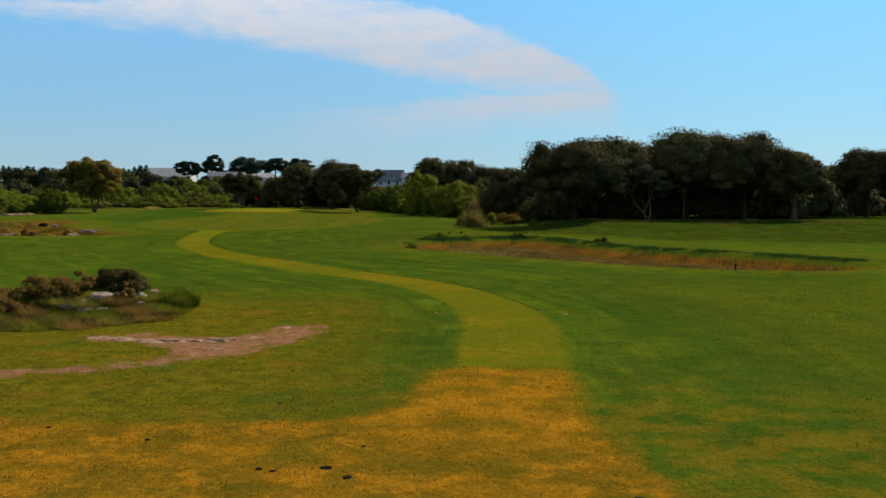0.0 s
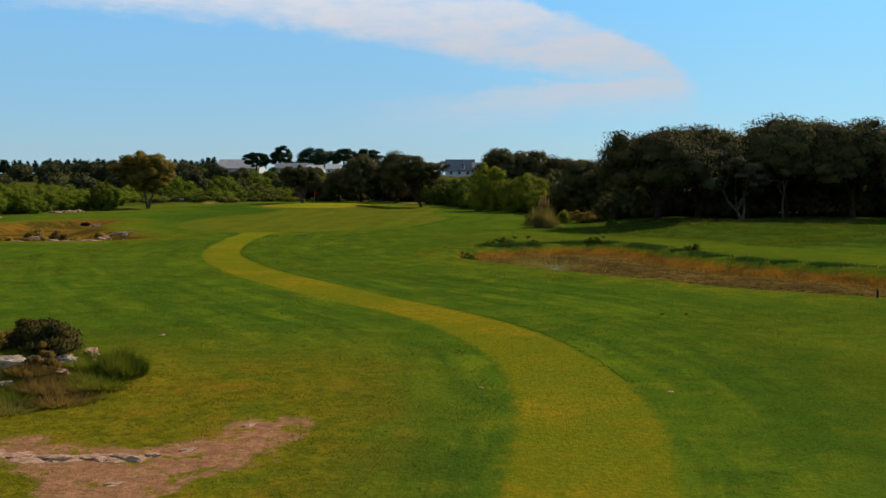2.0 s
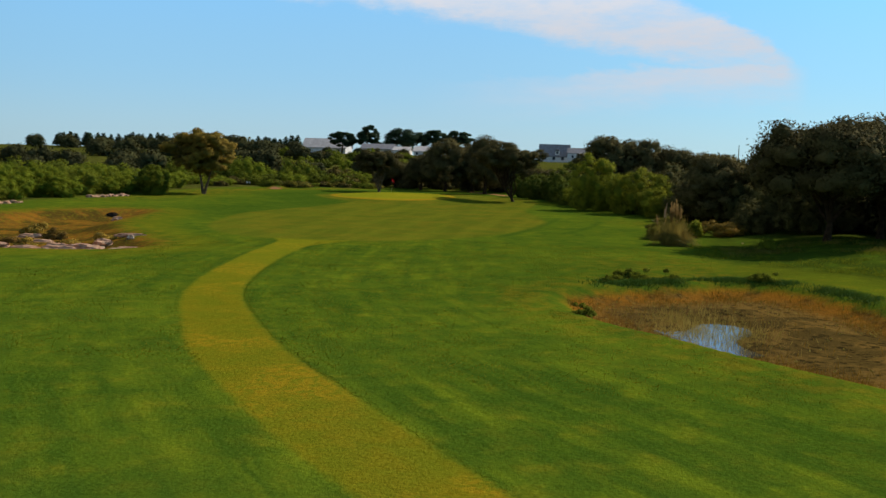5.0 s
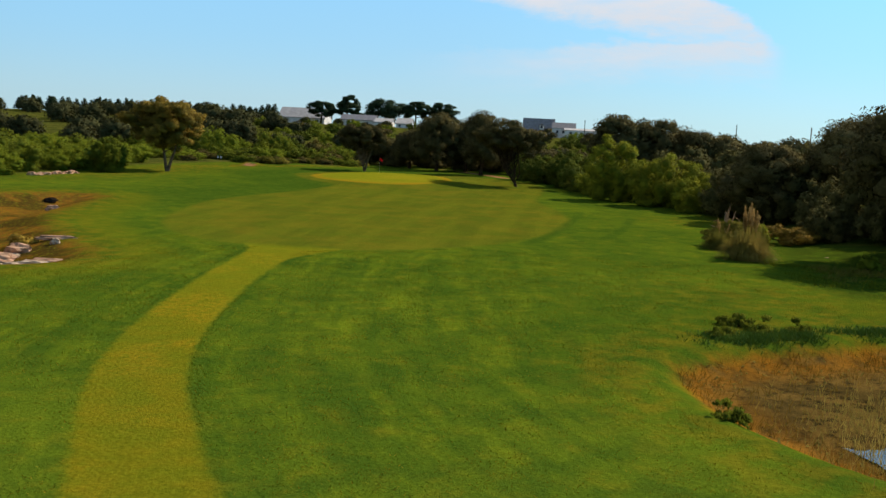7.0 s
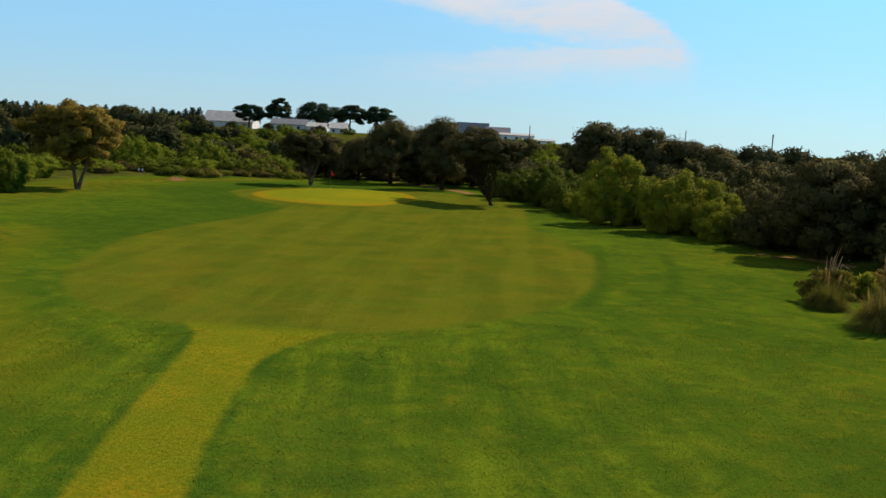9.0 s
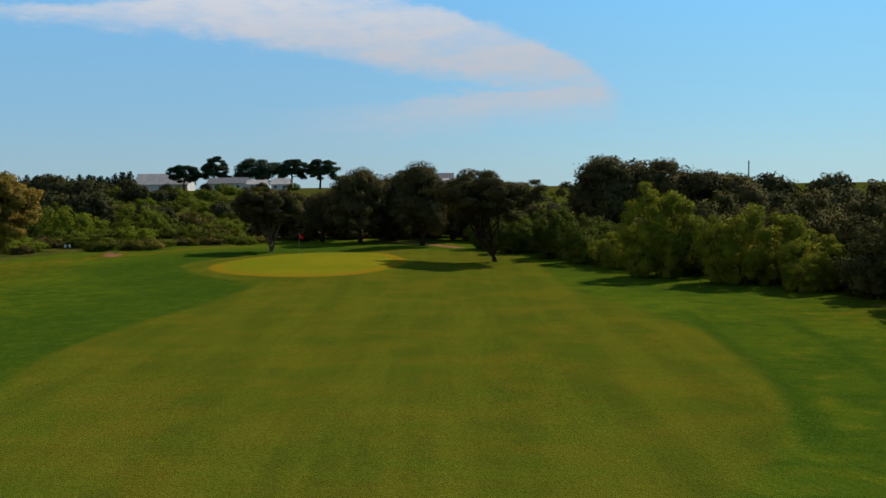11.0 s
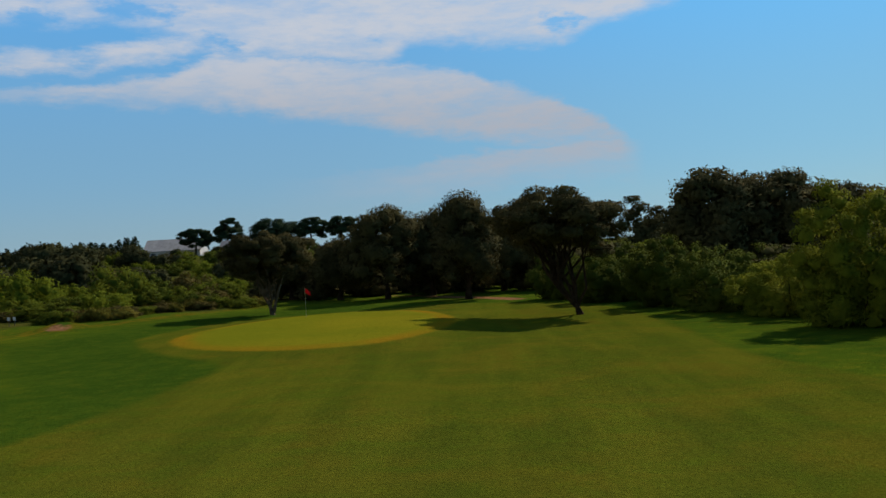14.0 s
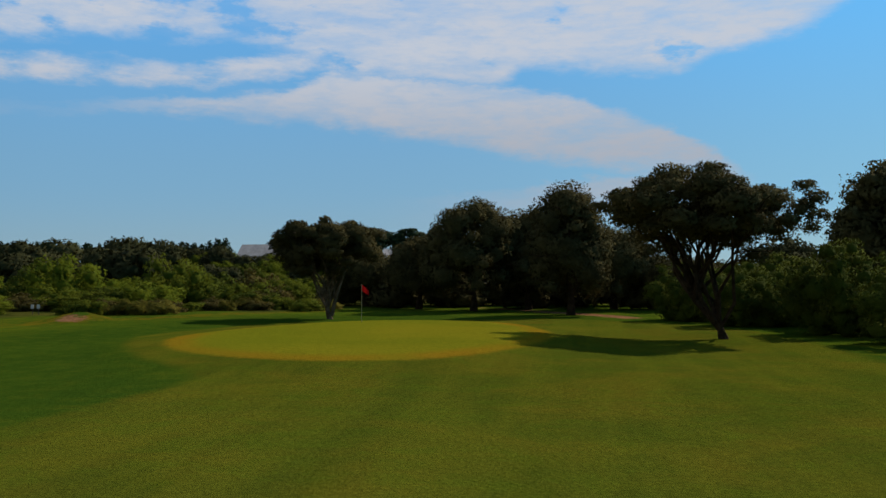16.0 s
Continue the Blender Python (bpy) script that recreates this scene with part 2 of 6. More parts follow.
def along_strip(x, y):
    """How far along the mown strip its nearest point lies."""
    best, out, run = np.full(x.shape, 1e18), np.zeros(x.shape), 0.0
    for (ax, ay), (bx, by) in zip(STRIP, STRIP[1:]):
        dx, dy = bx - ax, by - ay
        s = np.clip(((x - ax) * dx + (y - ay) * dy) / (dx * dx + dy * dy + 1e-9), 0, 1)
        d = (x - ax - s * dx) ** 2 + (y - ay - s * dy) ** 2
        out = np.where(d < best, run + s * math.hypot(dx, dy), out)
        best = np.minimum(best, d)
        run += math.hypot(dx, dy)
    return out


def step(v, lo, hi):
    s = np.clip((v - lo) / (hi - lo), 0, 1)
    return s * s * (3 - 2 * s)


def height(x, y):
    """The ground's height."""
    x, y = np.atleast_1d(np.asarray(x, float)), np.atleast_1d(np.asarray(y, float))
    z = 0.05 * np.sin(x * 0.31 + 1) * np.cos(y * 0.23) + 0.06 * np.sin(x * 0.11 + y * 0.07)
    z = z + 1.0 * step(x, 6, 18) * step(y, 92, 113)
    z = z + 0.45 * step(-distance(x, y, GREEN), -5, 3)
    p = distance(x, y, POND)
    z = z - 0.75 * step(-p, -0.2, 2.2) + 0.28 * step(-p, 2.5, 6) * (0.5 + 0.5 * np.sin(x * 0.9 + 2) * np.cos(y * 0.7))
    z = z - 0.22 * np.exp(-((x - 2.0) ** 2 / 3.2 + (y - 79.4) ** 2 / 14))
    h = distance(x, y, HOLLOW)
    z = z - 0.9 * step(-h, -0.5, 4)
    z = z + 0.85 * np.exp(-((x + 14.2) ** 2 / 9 + (y - 38.6) ** 2 / 4)) + 0.3 * np.exp(-((x + 18.5) ** 2 / 12 + (y - 38.2) ** 2 / 6))
    z = z - 0.12 * np.exp(-((distance(x, y, LANE + np.array([4.2, 3.0]), False)) / 0.7) ** 2)
    z = z + 1.0 * 0.7 * np.exp(-((x + 61.5) ** 2 + (y - 199) ** 2) / 4)
    z = z + 5.0 * step(y, 250, 430) * step(-x, -25, 10) + 1.5 * step(y, 560, 660) + 2.0 * step(-x, 44, 62) * step(y, 232, 300)
    return z


def gz(x, y):
    return float(height(x, y)[0])


# ---- materials ----
def material(name):
    m = bpy.data.materials.new(name)
    m.use_nodes = True
    return m, Net(m.node_tree)


def grass_ground():
    m, t = material("mown_grass")
    p = t.place()
    fine, mid, wide = t.noise(9.0, 4, 0.65, p), t.noise(0.9, 4, 0.6, p), t.noise(0.09, 3, 0.55, p)
    blades = t.noise(34.0, 2, 0.6, p)
    ragged = t.math("MULTIPLY", t.math("SUBTRACT", t.noise(2.2, 3, 0.6, p), 0.5), 0.5)
    very = t.math("MULTIPLY", t.math("SUBTRACT", t.noise(0.8, 5, 0.7, p), 0.5), 3.2)

    def inside(name, soft, wander):
        return t.ramp(t.math("ADD", t.attr(name), wander), soft, -soft)

    # rough grass, with mowing arcs that follow the strip
    rough = t.mix(t.ramp(wide, 0.35, 0.68), ROUGH_A, ROUGH_B)
    rough = t.mix(t.math("MULTIPLY", t.ramp(mid, 0.45, 0.75), 0.55), rough, ROUGH_C)
    lane = t.tree.nodes.new("ShaderNodeCombineXYZ")
    t.put(lane.inputs[0], t.math("MULTIPLY_ADD", mid, 0.5, t.attr("strip")))
    t.put(lane.inputs[1], t.math("MULTIPLY", t.attr("along"), 0.10))
    rounds = t.noise(0.85, 5, 0.68, lane.outputs[0])
    near = t.math("MULTIPLY", t.ramp(t.attr("strip"), 24, 8), t.ramp(t.noise(0.11, 3, 0.6, p), 0.36, 0.56, 0.25, 1.0))
    rough = t.mix(t.math("MULTIPLY", t.ramp(rounds, 0.48, 0.66), t.math("MULTIPLY", near, 0.62)), rough, ROUGH_D)
    rough = t.mix(t.math("MULTIPLY", t.ramp(rounds, 0.5, 0.36), t.math("MULTIPLY", near, 0.75)), rough, ROUGH_E)
    dapple = t.noise(0.42, 5, 0.7, p, 0.6)
    rough = t.mix(t.math("MULTIPLY", t.ramp(dapple, 0.44, 0.62), 0.6), rough, ROUGH_E)
    rough = t.mix(t.math("MULTIPLY", t.attr("lush"), t.ramp(mid, 0.2, 0.7, 0.9, 0.55)), rough, ROUGH_E)
    dry = t.math("MULTIPLY", t.ramp(t.attr("dry"), 0.0, 1.0), t.ramp(mid, 0.38, 0.6))
    rough = t.mix(t.math("MULTIPLY", dry, 0.62), rough, DRY)
    sun_dried = t.mix(t.ramp(t.noise(1.7, 5, 0.7, p), 0.36, 0.64), OLIVE_A, OLIVE_B)
    sun_dried = t.mix(t.math("MULTIPLY", t.ramp(t.noise(0.6, 5, 0.7, p, 0.5), 0.51, 0.62), 0.85), sun_dried, DRY)
    sun_dried = t.mix(t.math("MULTIPLY", t.ramp(t.noise(2.6, 5, 0.72, p, 0.4), 0.5, 0.62), 0.6), sun_dried, TEE_D)
    rough = t.mix(t.math("MULTIPLY", t.attr("olive"), t.ramp(t.noise(0.3, 4, 0.65, p), 0.22, 0.55), clamp=True), rough, sun_dried)
    strip_c = t.mix(t.ramp(mid, 0.35, 0.7), STRIP_A, STRIP_B)
    parched = t.math("MULTIPLY", t.ramp(t.noise(0.13, 3, 0.6, p), 0.5, 0.62), t.ramp(t.noise(2.6, 5, 0.7, p), 0.4, 0.58))
    strip_c = t.mix(t.math("MULTIPLY", parched, 0.55), strip_c, STRIP_DRY)
    strip_c = t.mix(t.ramp(t.attr("along"), 50, 95, 0.0, 0.4), strip_c, ROUGH_D)
    fair_c = t.mix(t.ramp(t.noise(0.22, 3, 0.6, p), 0.38, 0.68), FAIR_A, FAIR_B)
    fair_c = t.mix(t.math("MULTIPLY", t.ramp(mid, 0.5, 0.8), 0.4), fair_c, STRIP_A)
    lines = t.noise(0.55, 4, 0.6, t.vec(p, (1, 0.07, 1), 4))
    fair_c = t.mix(t.math("MULTIPLY", t.ramp(lines, 0.42, 0.62), 0.45), fair_c, FAIR_C)
    worn = t.math("MULTIPLY", t.ramp(t.noise(0.13, 5, 0.68, p, 0.8), 0.5, 0.64), 0.2)
    fair_c = t.mix(worn, fair_c, ROUGH_A)
    fair_c = t.mix(t.math("MULTIPLY", t.ramp(t.noise(0.5, 5, 0.72, p, 0.6), 0.46, 0.64), 0.4), fair_c, ROUGH_B)
    green_c = t.mix(t.ramp(wide, 0.3, 0.7), GREEN_A, GREEN_B)
    tee_c = t.mix(t.ramp(mid, 0.32, 0.62), TEE_A, TEE_B)
    tee_c = t.mix(t.math("MULTIPLY", t.ramp(t.noise(0.5, 4, 0.65, p), 0.42, 0.64), 0.55), tee_c, TEE_C)
    scorched = t.math("MULTIPLY", t.ramp(t.noise(0.75, 5, 0.72, p, 0.4), 0.54, 0.66), t.ramp(t.attr("strip"), 3.2, 5.0))
    weedy = t.math("MULTIPLY", t.ramp(t.noise(1.3, 5, 0.72, p, 0.8), 0.40, 0.55), t.ramp(t.attr("strip"), 2.6, 5.5))
    tee_c = t.mix(t.math("MULTIPLY", weedy, 0.4), tee_c, TEE_D)
    tee_c = t.mix(t.math("MULTIPLY", scorched, 0.85), tee_c, TEE_B)
    mud = t.mix(t.ramp(t.noise(0.55, 4, 0.65, p), 0.4, 0.62), MUD_A, MUD_B)
    mud = t.mix(t.ramp(t.noise(2.4, 4, 0.6, p), 0.48, 0.66), mud, MUD_C)
    mud = t.mix(t.math("MULTIPLY", t.ramp(t.attr("pond"), -4.0, -0.5), t.ramp(mid, 0.25, 0.6)), mud, MUD_RIM)
    earth = t.mix(t.ramp(mid, 0.35, 0.65), EARTH_A, EARTH_B)
    earth = t.mix(t.math("MULTIPLY", t.ramp(t.noise(0.2, 4, 0.65, p), 0.46, 0.58), 0.85), earth, EARTH_C)
    earth = t.mix(t.math("MULTIPLY", t.ramp(t.noise(3.5, 4, 0.6, p), 0.52, 0.66), 0.8), earth, ROUGH_C)
    sand = t.mix(t.ramp(t.noise(3.0, 4, 0.6, p), 0.35, 0.65), SAND_A, SAND_B)
    c = t.mix(inside("fairway", 0.45, t.math("MULTIPLY", ragged, 1.2)), rough, fair_c)
    c = t.mix(t.math("MULTIPLY", inside("strip_edge", 0.2, t.math("MULTIPLY", ragged, 0.9)), t.ramp(t.attr("fairway"), -1.5, 0.5)), c, strip_c)
    collar = t.mix(t.ramp(t.math("MULTIPLY_ADD", ragged, 2.0, t.attr("green")), -1.9, -0.6, 0.0, t.ramp(t.noise(0.09, 3, 0.6, p), 0.35, 0.6, 0.15, 1.0)), green_c, GREEN_RIM)
    c = t.mix(inside("green", 0.35, ragged), c, collar)
    wild = t.mix(t.ramp(t.noise(0.25, 4, 0.65, p), 0.4, 0.6), WILD_A, WILD_B)
    c = t.mix(inside("wild", 2.0, very), c, wild)
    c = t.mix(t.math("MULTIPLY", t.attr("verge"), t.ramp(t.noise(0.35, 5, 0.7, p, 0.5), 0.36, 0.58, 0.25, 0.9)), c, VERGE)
    c = t.mix(t.math("MULTIPLY", t.attr("lane"), 0.38), c, STRIP_A)
    c = t.mix(inside("tee", 0.35, t.math("MULTIPLY", very, 0.45)), c, tee_c)
    c = t.mix(inside("pond", 0.5, t.math("MULTIPLY_ADD", very, 0.5, 0.9)), c, mud)
    c = t.mix(inside("hollow", 1.2, t.math("MULTIPLY", very, 1.3)), c, earth)
    bare = t.math("MULTIPLY", inside("scrape", 0.3, t.math("MULTIPLY", very, 0.9)), t.ramp(t.noise(1.5, 5, 0.7, p, 0.5), 0.40, 0.47))
    c = t.mix(bare, c, sand)
    c = t.mix(inside("track", 0.5, t.math("MULTIPLY", very, 0.6)), c, sand)
    c = t.mix(t.math("MULTIPLY", t.ramp(t.attr("ruts"), 0.75, 0.1), t.ramp(mid, 0.25, 0.6, 0.3, 0.75)), c, ROUGH_E)
    grain = t.math("ADD", t.math("MULTIPLY", fine, 0.9), t.math("MULTIPLY", blades, 0.5))
    c = t.mix(1.0, c, t.mix(t.ramp(grain, 0.4, 1.0), (0.70, 0.72, 0.66), (1.28, 1.27, 1.24)), "MULTIPLY")
    b = t.surface(c, 0.85, t.bump(t.math("MULTIPLY_ADD", mid, 0.8, grain), 0.7, 0.07), spec=0.0)
    t.finish(b.outputs[0])
    return m


ROUGH_A, ROUGH_B, ROUGH_C, ROUGH_D = (0.047, 0.078, 0.006), (0.074, 0.103, 0.007), (0.134, 0.118, 0.008), (0.116, 0.140, 0.008)
OLIVE_A, OLIVE_B = (0.086, 0.078, 0.005), (0.155, 0.116, 0.007)
ROUGH_E = (0.032, 0.062, 0.006)
DRY = (0.165, 0.098, 0.008)
STRIP_A, STRIP_B, STRIP_DRY = (0.106, 0.108, 0.006), (0.136, 0.112, 0.006), (0.25, 0.142, 0.008)
FAIR_A, FAIR_B = (0.068, 0.078, 0.007), (0.104, 0.091, 0.008)
FAIR_C = (0.116, 0.114, 0.009)
GREEN_A, GREEN_B, GREEN_RIM = (0.145, 0.145, 0.008), (0.19, 0.162, 0.009), (0.23, 0.130, 0.008)
TEE_D = (0.064, 0.058, 0.006)
TEE_A, TEE_B, TEE_C = (0.185, 0.094, 0.006), (0.33, 0.140, 0.008), (0.090, 0.080, 0.006)
MUD_A, MUD_B, MUD_C, MUD_RIM = (0.064, 0.040, 0.011), (0.122, 0.070, 0.017), (0.024, 0.017, 0.006), (0.23, 0.090, 0.009)
EARTH_A, EARTH_B, EARTH_C = (0.190, 0.078, 0.010), (0.100, 0.054, 0.010), (0.044, 0.031, 0.007)
SAND_A, SAND_B = (0.29, 0.135, 0.066), (0.195, 0.088, 0.040)
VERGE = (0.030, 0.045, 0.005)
WILD_A, WILD_B = (0.040, 0.046, 0.008), (0.075, 0.070, 0.012)


def leaf_material(name, dark, light, spec=0.35, rough=0.5, through=0.25):
    m, t = material(name)
    r = t.island()
    c = t.mix(t.math("MULTIPLY_ADD", r, 0.3, 0.15), dark, light)
    c = t.mix(t.math("MULTIPLY", t.ramp(t.noise(0.7, 3, 0.55, t.coords()), 0.38, 0.66), 0.8), c, light)
    c = t.mix(1.0, c, t.mix(t.each(), (0.85, 0.85, 0.85), (1.15, 1.15, 1.15)), "MULTIPLY")
    b = t.surface(c, rough, t.bump(t.noise(7.0, 3, 0.6, t.coords()), 0.5, 0.12), spec=spec)
    thin = t.tree.nodes.new("ShaderNodeBsdfTranslucent")
    t.put(thin.inputs[0], c)
    both = t.tree.nodes.new("ShaderNodeMixShader")
    both.inputs[0].default_value = through
    t.tree.links.new(b.outputs[0], both.inputs[1])
    t.tree.links.new(thin.outputs[0], both.inputs[2])
    t.finish(both.outputs[0])
    return m


def plain_material(name, a, b, scale=3.0, rough=0.8, relief=0.4, distance_=0.02, spec=0.3, metal=0.0):
    m, t = material(name)
    p = t.coords()
    n1, n2 = t.noise(scale, 5, 0.65, p), t.noise(scale * 7, 4, 0.6, p)
    c = t.mix(t.ramp(n1, 0.32, 0.68), a, b)
    c = t.mix(1.0, c, t.mix(n2, (0.75, 0.75, 0.75), (1.25, 1.25, 1.25)), "MULTIPLY")
    s = t.surface(c, rough, t.bump(t.math("MULTIPLY_ADD", n2, 0.4, n1), relief, distance_), metal, spec)
    t.finish(s.outputs[0])
    return m


GRASS = grass_ground()
HOLM = leaf_material("holm_oak_leaves", (0.036, 0.031, 0.010), (0.124, 0.100, 0.034), 0.02, 0.85, 0.10)
OLIVE = leaf_material("olive_leaves", (0.036, 0.036, 0.010), (0.112, 0.096, 0.028), 0.02, 0.85, 0.12)
AMBER = leaf_material("amber_oak_leaves", (0.066, 0.054, 0.010), (0.280, 0.180, 0.026), 0.04, 0.75, 0.28)
BRIGHT = leaf_material("fresh_green_leaves", (0.090, 0.122, 0.009), (0.170, 0.185, 0.015), 0.02, 0.85, 0.42)
GRASSY = leaf_material("rank_green_grass", (0.072, 0.096, 0.008), (0.165, 0.168, 0.014), 0.0, 0.9, 0.5)
MOSS = leaf_material("mid_green_leaves", (0.074, 0.095, 0.009), (0.138, 0.148, 0.014), 0.02, 0.85, 0.38)
LIME = leaf_material("lime_green_leaves", (0.080, 0.104, 0.008), (0.255, 0.245, 0.018), 0.02, 0.85, 0.2)
DUSK = leaf_material("blue_green_leaves", (0.034, 0.035, 0.012), (0.072, 0.068, 0.025), 0.02, 0.85, 0.10)
LICHEN = leaf_material("lichen_grey_twigs", (0.075, 0.058, 0.030), (0.200, 0.150, 0.085), 0.02, 0.9, 0.3)
FERN = leaf_material("shaded_green_leaves", (0.044, 0.060, 0.007), (0.098, 0.110, 0.012), 0.02, 0.85, 0.15)
PINE = leaf_material("pine_needles", (0.016, 0.030, 0.013), (0.036, 0.054, 0.022), 0.04, 0.8, 0.05)
HEATH = leaf_material("heather_foliage", (0.100, 0.064, 0.014), (0.250, 0.145, 0.034), 0.03, 0.85, 0.45)
STRAW = leaf_material("dry_straw", (0.130, 0.105, 0.020), (0.300, 0.215, 0.050), 0.0, 0.9, 0.5)
TUSSOCK = leaf_material("green_straw", (0.085, 0.082, 0.012), (0.200, 0.165, 0.032), 0.0, 0.9, 0.45)
PLUME = leaf_material("pampas_plumes", (0.30, 0.185, 0.060), (0.50, 0.33, 0.12), 0.0, 0.9, 0.55)
DEAD = leaf_material("dead_leaves", (0.30, 0.19, 0.10), (0.56, 0.39, 0.24), 0.0, 0.9, 0.3)
REED = leaf_material("reed_stems", (0.12, 0.064, 0.008), (0.26, 0.145, 0.02), 0.0, 0.9, 0.35)
BROWN = leaf_material("russet_scrub", (0.042, 0.036, 0.009), (0.125, 0.094, 0.022), 0.03, 0.85, 0.15)
GORSE = leaf_material("yellow_flowering_shrub", (0.13, 0.10, 0.015), (0.38, 0.22, 0.03), 0.05, 0.8, 0.2)
SEDGE = leaf_material("dark_sedge", (0.028, 0.062, 0.008), (0.070, 0.115, 0.014), 0.05, 0.8, 0.2)
BARK = plain_material("grey_bark", (0.022, 0.013, 0.006), (0.062, 0.038, 0.019), 2.5, 0.95, 0.8, 0.05, 0.05)
PALE_BARK = plain_material("pale_bark", (0.068, 0.043, 0.022), (0.165, 0.110, 0.060), 2.5, 0.95, 0.8, 0.05, 0.05)
PINK = plain_material("pink_weathered_rock", (0.26, 0.130, 0.070), (0.47, 0.275, 0.165), 1.4, 0.95, 0.9, 0.06, 0.05)
STONE = plain_material("pale_limestone", (0.24, 0.150, 0.088), (0.50, 0.36, 0.235), 1.6, 0.9, 0.9, 0.06, 0.1)
WALL = plain_material("white_render", (0.60, 0.55, 0.50), (0.74, 0.69, 0.63), 0.5, 0.9, 0.1)
SLATE = plain_material("grey_slate", (0.13, 0.115, 0.11), (0.20, 0.18, 0.17), 1.0, 0.6, 0.3)
SHEET = plain_material("weathered_grey_sheeting", (0.30, 0.265, 0.235), (0.42, 0.365, 0.32), 0.6, 0.7, 0.2)
DARK = plain_material("dark_glazing", (0.03, 0.035, 0.045), (0.06, 0.065, 0.075), 1.0, 0.15, 0.0)
POLE = plain_material("weathered_timber", (0.085, 0.060, 0.040), (0.15, 0.115, 0.080), 4.0, 0.95, 0.5, 0.02, 0.05)
RED = plain_material("red_cloth", (0.40, 0.012, 0.012), (0.50, 0.018, 0.016), 6.0, 0.75, 0.3)
CREAM = plain_material("pale_fibreglass", (0.32, 0.27, 0.13), (0.40, 0.34, 0.18), 3.0, 0.4, 0.05)
WHITE = plain_material("white_paint", (0.62, 0.54, 0.45), (0.74, 0.66, 0.56), 4.0, 0.6, 0.1)


# ---- makers ----
def mesh_of(name, verts, faces, mat):
    me = bpy.data.meshes.new(name)
    me.from_pydata(verts.tolist() if isinstance(verts, np.ndarray) else verts, [], faces.tolist() if isinstance(faces, np.ndarray) else faces)
    me.materials.append(mat)
    return me


def thing(name, m, label, category, group="", kind=""):
    ob = tagged(new(name), label, category, group, kind)
    ob.matrix_world = m
    return ob


def child(name, me, parent, label=""):
    ob = new(name, me)
    ob.parent = parent
    return tagged(ob, label)


def part(name, bm, mat, parent, label=""):
    """Links a bmesh as one mesh object under a thing or a part."""
    me = bpy.data.meshes.new(name)
    bm.to_mesh(me)
    bm.free()
    me.materials.append(mat)
    return child(name, me, parent, label)


def at(x, y, turn=0.0, size=1.0, tall=1.0, sink=0.05):
    return pose(x, y, gz(x, y) - sink, 0, 0, turn) @ Matrix.Diagonal((size, size, size * tall, 1))


def leaves(puffs, count, size, seed, up=0.35, long=1.7, fill=0.2, floor=0.05, rise=0.0):
    """Many small folded leaf sprays about the shells of the puffs (x, y, z, rx, ry, rz); rise turns them upwards."""
    rng = np.random.default_rng(seed)
    p = np.array(puffs, float)
    w = p[:, 3] * p[:, 4] + p[:, 4] * p[:, 5] + p[:, 3] * p[:, 5]
    i = rng.choice(len(p), count, p=w / w.sum())
    d = rng.normal(size=(count, 3))
    d[:, 2] += up
    d /= np.linalg.norm(d, axis=1)[:, None]
    r = 1.05 - 0.4 * rng.random(count) ** 1.3 + 0.04 * np.abs(rng.normal(size=count)) * (rng.random(count) < 0.06)
    r = np.where(rng.random(count) < fill, rng.random(count) ** 0.4, r)
    lump = 1 + 0.16 * np.sin(d[:, 0] * 5 + i * 1.7) * np.sin(d[:, 1] * 5 + i) + 0.1 * np.sin(d[:, 2] * 7 + i * 2.3)
    c = p[i, :3] + d * p[i, 3:] * (r * lump)[:, None]
    n = d / p[i, 3:]
    n = n / np.linalg.norm(n, axis=1)[:, None] + rng.normal(scale=0.6, size=(count, 3))
    n /= np.linalg.norm(n, axis=1)[:, None]
    a = np.cross(n, rng.normal(size=(count, 3)))
    a /= np.linalg.norm(a, axis=1)[:, None]
    a = (1 - rise) * a + rise * (0.5 * d + np.array([0, 0, 1.0]))
    a /= np.linalg.norm(a, axis=1)[:, None]
    b = np.cross(n, a)
    b /= np.linalg.norm(b, axis=1)[:, None] + 1e-6
    s = size * (0.5 + 0.9 * rng.random(count))[:, None]
    tris = np.stack([c - a * s * 0.5 * long + b * s * 0.3, c - b * s * 0.5, c + a * s * 0.5 * long + b * s * 0.2], 1)
    heart = np.array([p[:, 0].mean(), p[:, 1].mean(), p[:, 2].mean() - 0.3 * np.ptp(p[:, 2])])
    out = (c - heart) / (np.linalg.norm(c - heart, axis=1)[:, None] + 1e-6)
    soft = 0.75 * d + 0.45 * out + 0.14 * n + np.array([0, 0, 0.15])
    soft /= np.linalg.norm(soft, axis=1)[:, None]
    facing = np.cross(tris[:, 1] - tris[:, 0], tris[:, 2] - tris[:, 0])
    away = (facing * soft).sum(1) < 0
    tris[away] = tris[away][:, [0, 2, 1]]
    keep = tris[:, :, 2].min(1) > floor
    return tris[keep].reshape(-1, 3), np.arange(keep.sum() * 3).reshape(-1, 3), np.repeat(soft[keep], 3, 0)


def ball(detail):
    bm = bmesh.new()
    bmesh.ops.create_icosphere(bm, subdivisions=detail, radius=1.0)
    v, f = np.array([v.co[:] for v in bm.verts]), np.array([[q.index for q in face.verts] for face in bm.faces])
    bm.free()
    return v, f


BALLS = ball(1), ball(2)


